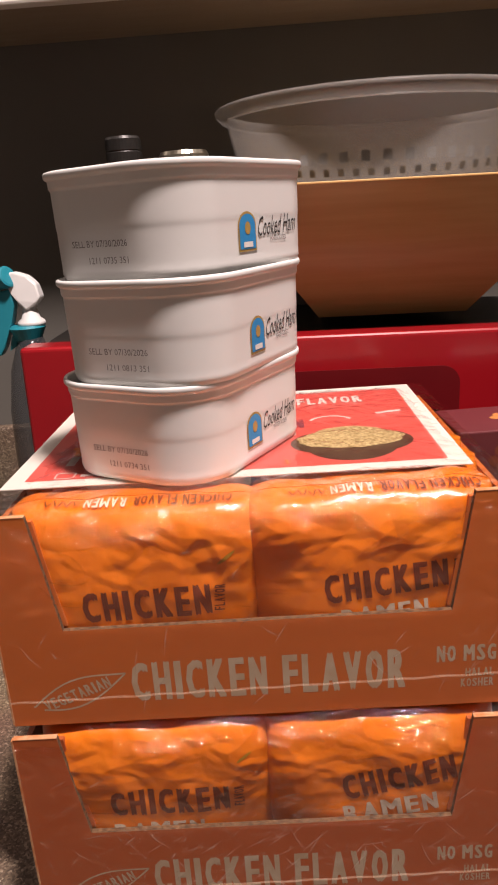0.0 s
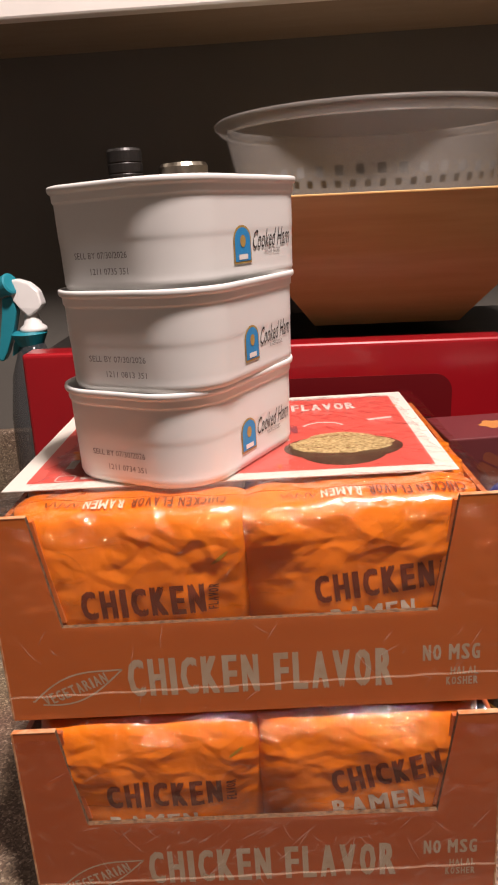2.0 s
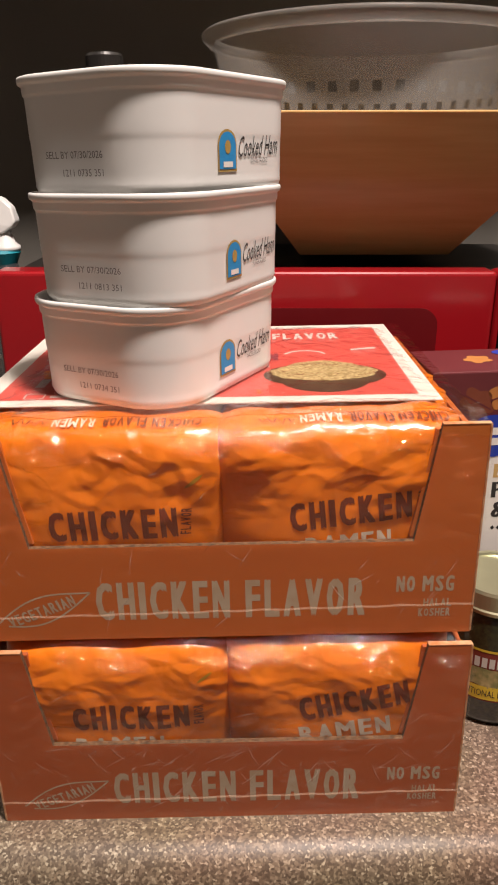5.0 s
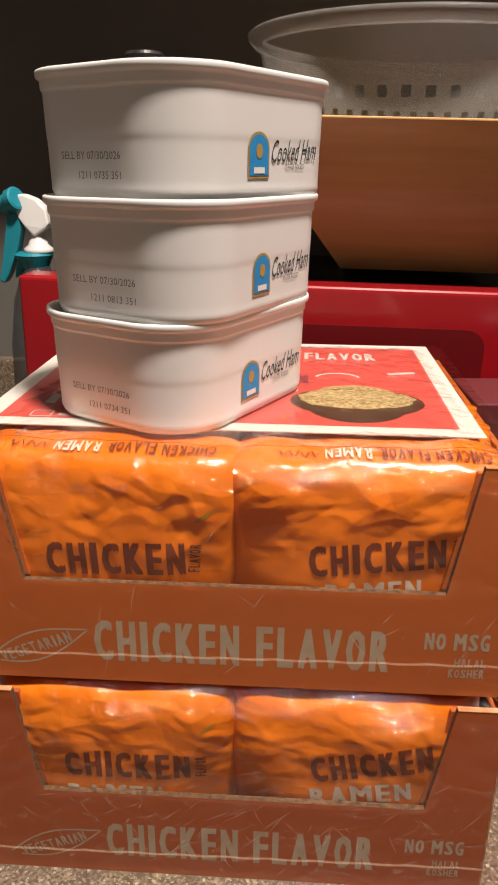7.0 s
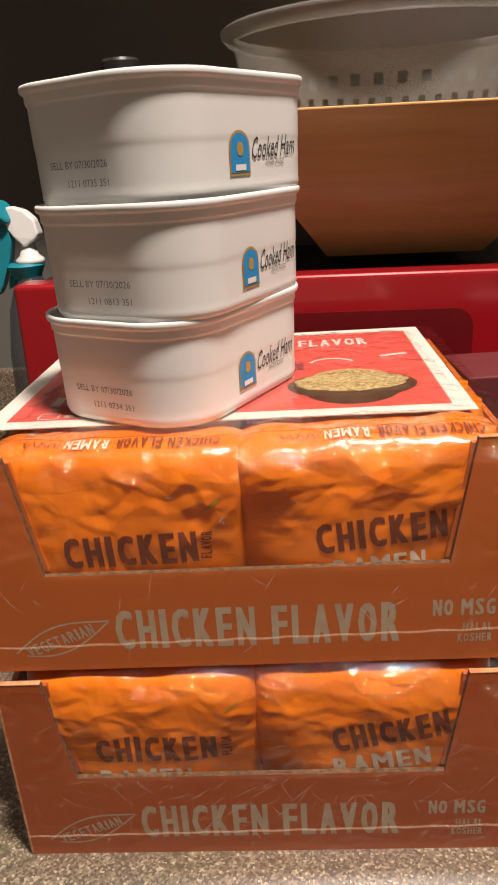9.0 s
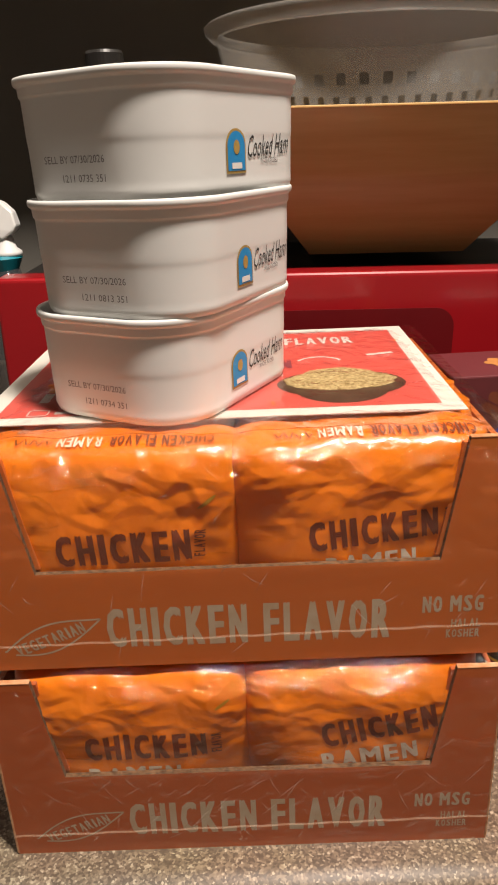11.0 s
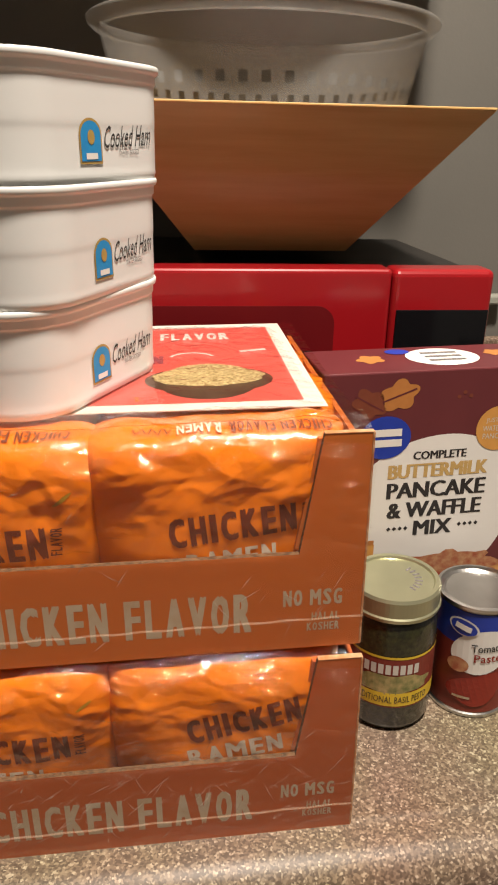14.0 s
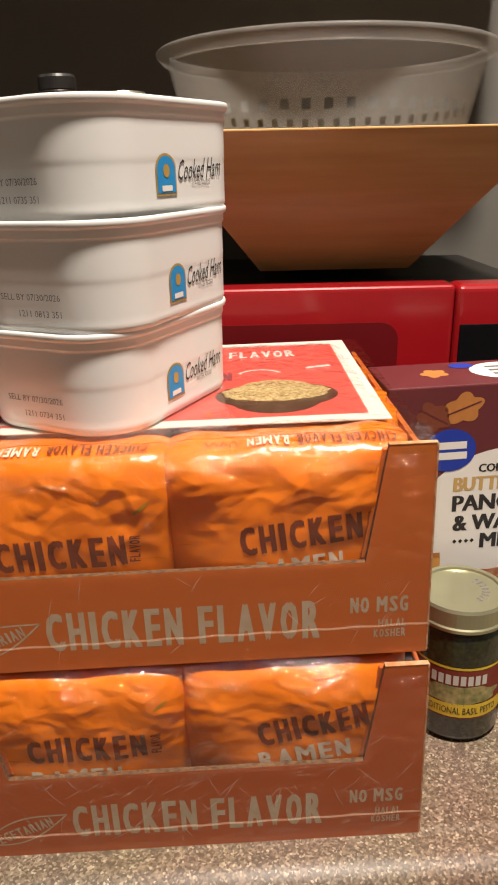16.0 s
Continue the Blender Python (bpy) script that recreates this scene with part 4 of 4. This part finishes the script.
def pesto_jar():
    j = empty("pesto_jar", pose(0.2035, 0.101, 0.0, 0, 0, 0))
    tagged(j, "glass pesto jar with gold lid and red label", "jar")
    j.scale = (j.scale[0] * 1.08, j.scale[1] * 1.08, j.scale[2] * 1.13)
    part("glass", lathe([(0.026, 0.0), (0.0300, 0.002), (0.0315, 0.006), (0.0315, 0.072), (0.0305, 0.080), (0.0285, 0.0860)], 56), M_PESTO, j, "dark green pesto behind glass", smooth=True)
    lid = part("lid", lathe([(0.0300, 0.0865), (0.0318, 0.0870), (0.0322, 0.0895), (0.0312, 0.0905), (0.0312, 0.1010), (0.0300, 0.1030), (0.0270, 0.1030), (0.0262, 0.1015), (0.001, 0.1015)], 64), M_LID, j, "pale gold metal screw lid", smooth=False)
    face = -103
    label = part("label", lay(rect(0.108, 0.040), on_cyl(0.03165, 0.0410, face), 0, 0.004), M_LABEL_RED, j)
    part("label_art", lay(disc(0.030, 0.0075, 30, lambda t: 1 + 0.1 * math.sin(7 * t)), on_cyl(0.03180, 0.0395, face), 0, 0.004), M_LABEL_ART, label)
    part("label_band", lay(rect(0.108, 0.0105), on_cyl(0.03185, 0.0275, face), 0, 0.004), M_LABEL_YELLOW, label)
    part("label_edge", lay(rect(0.108, 0.0018), on_cyl(0.03185, 0.0605, face), 0, 0.004), M_LABEL_YELLOW, label)
    part("lettering", lay(text_bm("TRADITIONAL BASIL PESTO", 0.058, 0.0052), on_cyl(0.03205, 0.0275, face), 0, 0.003), M_INK, label)
    for k in range(8):
        part("logo_bar", lay(rect(0.0036, 0.0075), on_cyl(0.0319, 0.0515, face - 32 + 9 * k), 0, 0.003), M_POSTER_WHITE, label)
    for k in range(8):
        part("lid_mark", lay(rect(0.0016, 0.0052), lambda a, b: (0.016 * math.cos(radians(-60 + 14 * k)) + a, 0.016 * math.sin(radians(-60 + 14 * k)) + b, 0.10165), 30 + 14 * k), M_INK_FADED, lid)


pesto_jar()


def paste_can():
    c = empty("paste_can", pose(0.2725, 0.105, 0.0, 0, 0, 0))
    tagged(c, "small tomato paste can with blue and red label", "can")
    c.scale = (c.scale[0] * 1.12, c.scale[1] * 1.12, c.scale[2] * 1.13)
    R = 0.0275
    part("body", lathe([(R - 0.0015, 0.0), (R + 0.0006, 0.0008), (R + 0.0006, 0.003), (R - 0.0006, 0.004), (R - 0.0006, 0.0845), (R + 0.0006, 0.0855), (R + 0.0008, 0.0880), (R - 0.0012, 0.0884), (R - 0.0022, 0.0865), (R - 0.0040, 0.0850), (R - 0.0055, 0.0856), (0.001, 0.0852)], 56), M_STEEL, c, "bare steel can with pressed lid", smooth=False)
    rr = R - 0.0002
    part("label_blue", lathe([(rr, 0.058), (rr, 0.0838)], 56, close=False), M_BLUE_INK, c, smooth=True)
    part("label_red", lathe([(rr, 0.0045), (rr, 0.058)], 56, close=False), M_LABEL_RED, c, smooth=True)
    face = -112
    part("white_panel", lay(disc(0.021, 0.0175, 40, lambda t: 1 + 0.08 * math.sin(2 * t)), on_cyl(rr + 0.0003, 0.0540, face + 12), 0, 0.004), M_WHITE_INK, c)
    part("lettering", lay(text_bm("Tomato", 0.0215, 0.0060, 0.01), on_cyl(rr + 0.0006, 0.0580, face + 18), 4, 0.003), M_INK, c)
    part("lettering", lay(text_bm("Paste", 0.0185, 0.0065, 0.01), on_cyl(rr + 0.0006, 0.0500, face + 20), 4, 0.003), M_KETCHUP, c)
    part("logo_shape", lay(disc(0.0105, 0.0065, 28), on_cyl(rr + 0.0006, 0.0720, face - 18), -12, 0.004), M_WHITE_INK, c)
    part("logo_shape", lay(disc(0.0092, 0.0054, 28), on_cyl(rr + 0.0009, 0.0720, face - 18), -12, 0.004), M_BLUE_INK, c)
    part("logo_bar", lay(rect(0.011, 0.0042), on_cyl(rr + 0.0012, 0.0722, face - 18), -12, 0.003), M_WHITE_INK, c)
    part("printed_bowl", lay(disc(0.0075, 0.0058, 24), on_cyl(rr + 0.0006, 0.0420, face - 20), 0, 0.004), M_TOPPING, c)
    part("printed_sauce", lay(disc(0.020, 0.0125, 40, lambda t: 1 + 0.12 * math.sin(3 * t)), on_cyl(rr + 0.0006, 0.0240, face + 10), 20, 0.004), M_KETCHUP, c)
    part("printed_bar", lay(rect(0.012, 0.0018), on_cyl(rr + 0.0009, 0.0165, face - 10), 0, 0.004), M_PRINT_GREY, c)


paste_can()


def sauce_bottle():
    b = empty("sauce_bottle", pose(0.3935, 0.205, 0.0, 0, 0, 0))
    tagged(b, "dark red sauce bottle with a yellow label", "bottle")
    R = 0.030
    part("glass", lathe([(R - 0.002, 0), (R, 0.003), (R, 0.125), (R - 0.004, 0.142), (0.014, 0.165), (0.014, 0.185)], 40), M_KETCHUP, b, smooth=True)
    part("cap", lathe([(0.0155, 0.183), (0.0155, 0.203), (0.0145, 0.205)], 32), M_BLACK, b, smooth=False)
    tag = part("label", lay(rect(0.12, 0.050), on_cyl(R + 0.0002, 0.078, -125), 0, 0.004), M_LABEL_YELLOW, b)
    part("label_bar", lay(rect(0.08, 0.010), on_cyl(R + 0.0004, 0.093, -125), 0, 0.004), M_INK, tag)
    part("label_bar", lay(rect(0.07, 0.004), on_cyl(R + 0.0004, 0.079, -125), 0, 0.004), M_INK_RED, tag)
    part("label_foot", lay(rect(0.12, 0.012), on_cyl(R + 0.0004, 0.0490, -125), 0, 0.004), M_KETCHUP, tag)
    part("label_swoosh", lay(rect(0.12, 0.004), on_cyl(R + 0.0006, 0.0480, -125), 0, 0.004), M_BLUE_INK, tag)
    part("label_disc", lay(disc(0.008, 0.008, 20), on_cyl(R + 0.0004, 0.067, -140), 0, 0.004), M_KETCHUP, tag)


sauce_bottle()


# ---- spray bottle, bottle and jar behind ----
def spray_bottle():
    s = empty("spray_bottle", pose(-0.270, 0.50, 0.0, 0, 0, 0))
    tagged(s, "clear spray bottle with teal and white trigger head", "spray bottle")
    def lift(bm, x):
        bmesh.ops.translate(bm, verts=bm.verts, vec=(x, 0, 0))
        return bm
    part("bottle", lift(lathe([(0.034, 0.0), (0.038, 0.004), (0.038, 0.16), (0.036, 0.21), (0.028, 0.262), (0.018, 0.290), (0.0145, 0.302)], 40), 0.006), M_CLEAR, s, smooth=True)
    part("collar", lift(lathe([(0.0110, 0.288), (0.0135, 0.294), (0.0215, 0.312), (0.0185, 0.3150)], 28), 0.005), M_TEAL, s, "ribbed teal collar", smooth=False)
    part("neck", lift(lathe([(0.0150, 0.3135), (0.0165, 0.3160), (0.0160, 0.3190), (0.0110, 0.3230), (0.0075, 0.3360), (0.0055, 0.3480)], 28), 0.011), M_SPRAY_WHITE, s, smooth=True)
    hood = [(-0.0080, 0.3765), (0.0010, 0.3770), (0.0150, 0.3720), (0.0250, 0.3620), (0.0280, 0.3460), (0.0230, 0.3400), (0.0100, 0.3320), (0.0000, 0.3430), (-0.0040, 0.3540), (-0.0100, 0.3600)]
    bm = prism(hood, -0.011, 0.011)
    for v in bm.verts:
        if v.co.z > 0.3555:
            v.co.y *= 0.72
    bmesh.ops.bevel(bm, geom=list(bm.edges), offset=0.0022, segments=2, affect="EDGES", profile=0.5)
    part("hood", bm, M_SPRAY_WHITE, s, "white sprayer hood")
    knob = lathe([(0.0075, -0.0130), (0.0098, -0.0115), (0.0100, 0.004), (0.0125, 0.005), (0.0125, 0.013), (0.010, 0.014)], 22)
    bmesh.ops.rotate(knob, verts=knob.verts, cent=(0, 0, 0), matrix=Matrix.Rotation(radians(68), 3, "Y") @ Matrix.Rotation(radians(25), 3, "X"))
    bmesh.ops.translate(knob, verts=knob.verts, vec=(-0.0165, -0.004, 0.3685))
    part("nozzle", knob, M_TEAL, s)
    trig = [(-0.0200, 0.3560), (-0.0040, 0.3580), (-0.0045, 0.3380), (-0.0105, 0.3190), (-0.0230, 0.2900), (-0.0300, 0.2800), (-0.0355, 0.2830), (-0.0290, 0.3060), (-0.0215, 0.3390)]
    bm = prism(trig, -0.0085, 0.0085)
    bmesh.ops.bevel(bm, geom=list(bm.edges), offset=0.002, segments=2, affect="EDGES", profile=0.5)
    part("trigger", bm, M_TEAL, s, "teal trigger")
    web = [(-0.0070, 0.3140), (0.0060, 0.3130), (0.0000, 0.2965), (-0.0180, 0.2860), (-0.0150, 0.3000)]
    part("guard", prism(web, -0.005, 0.005), M_TEAL, s)


spray_bottle()


def behind():
    b = empty("capped_bottle", pose(-0.111, 0.40, 0.3135))
    tagged(b, "dark bottle with black ribbed screw cap on the microwave", "bottle")
    part("glass", lathe([(0.028, 0), (0.030, 0.004), (0.030, 0.11), (0.017, 0.145), (0.0155, 0.155)], 32), M_DARK_GLASS, b, smooth=True)
    part("cap", lathe([(0.0165, 0.153), (0.0175, 0.155), (0.0175, 0.164), (0.0168, 0.165), (0.0175, 0.166), (0.0175, 0.174), (0.0168, 0.175), (0.0175, 0.176), (0.0175, 0.186), (0.0160, 0.1885)], 36), M_BLACK, b, "black ribbed cap", smooth=False)
    j = empty("lidded_jar", pose(-0.0525, 0.40, 0.3135))
    tagged(j, "small jar with shiny metal lid on the microwave", "jar")
    part("glass", lathe([(0.025, 0), (0.027, 0.004), (0.027, 0.145), (0.022, 0.156)], 32), M_DARK_GLASS, j, smooth=True)
    part("lid", lathe([(0.0235, 0.154), (0.0245, 0.156), (0.0245, 0.168), (0.0225, 0.1715), (0.001, 0.1725)], 40), M_SILVER, j, "shiny metal lid", smooth=False)


behind()


def power_cord():
    c = empty("power_cord", pose(0.535, WALL_Y - 0.001, 0.199))
    tagged(c, "white plug and cord at the wall beside the microwave", "power cord")
    part("plug", box(-0.014, 0.016, -0.020, 0.0, -0.010, 0.004, 0.003), M_PLUG, c)
    part("cord", tube([(-0.018, -0.016, 0.0), (-0.034, -0.018, -0.012), (-0.040, -0.02, -0.035), (-0.038, -0.024, -0.060), (-0.052, -0.03, -0.120)], 0.0035, 10), M_PLUG, c, smooth=True)


power_cord()
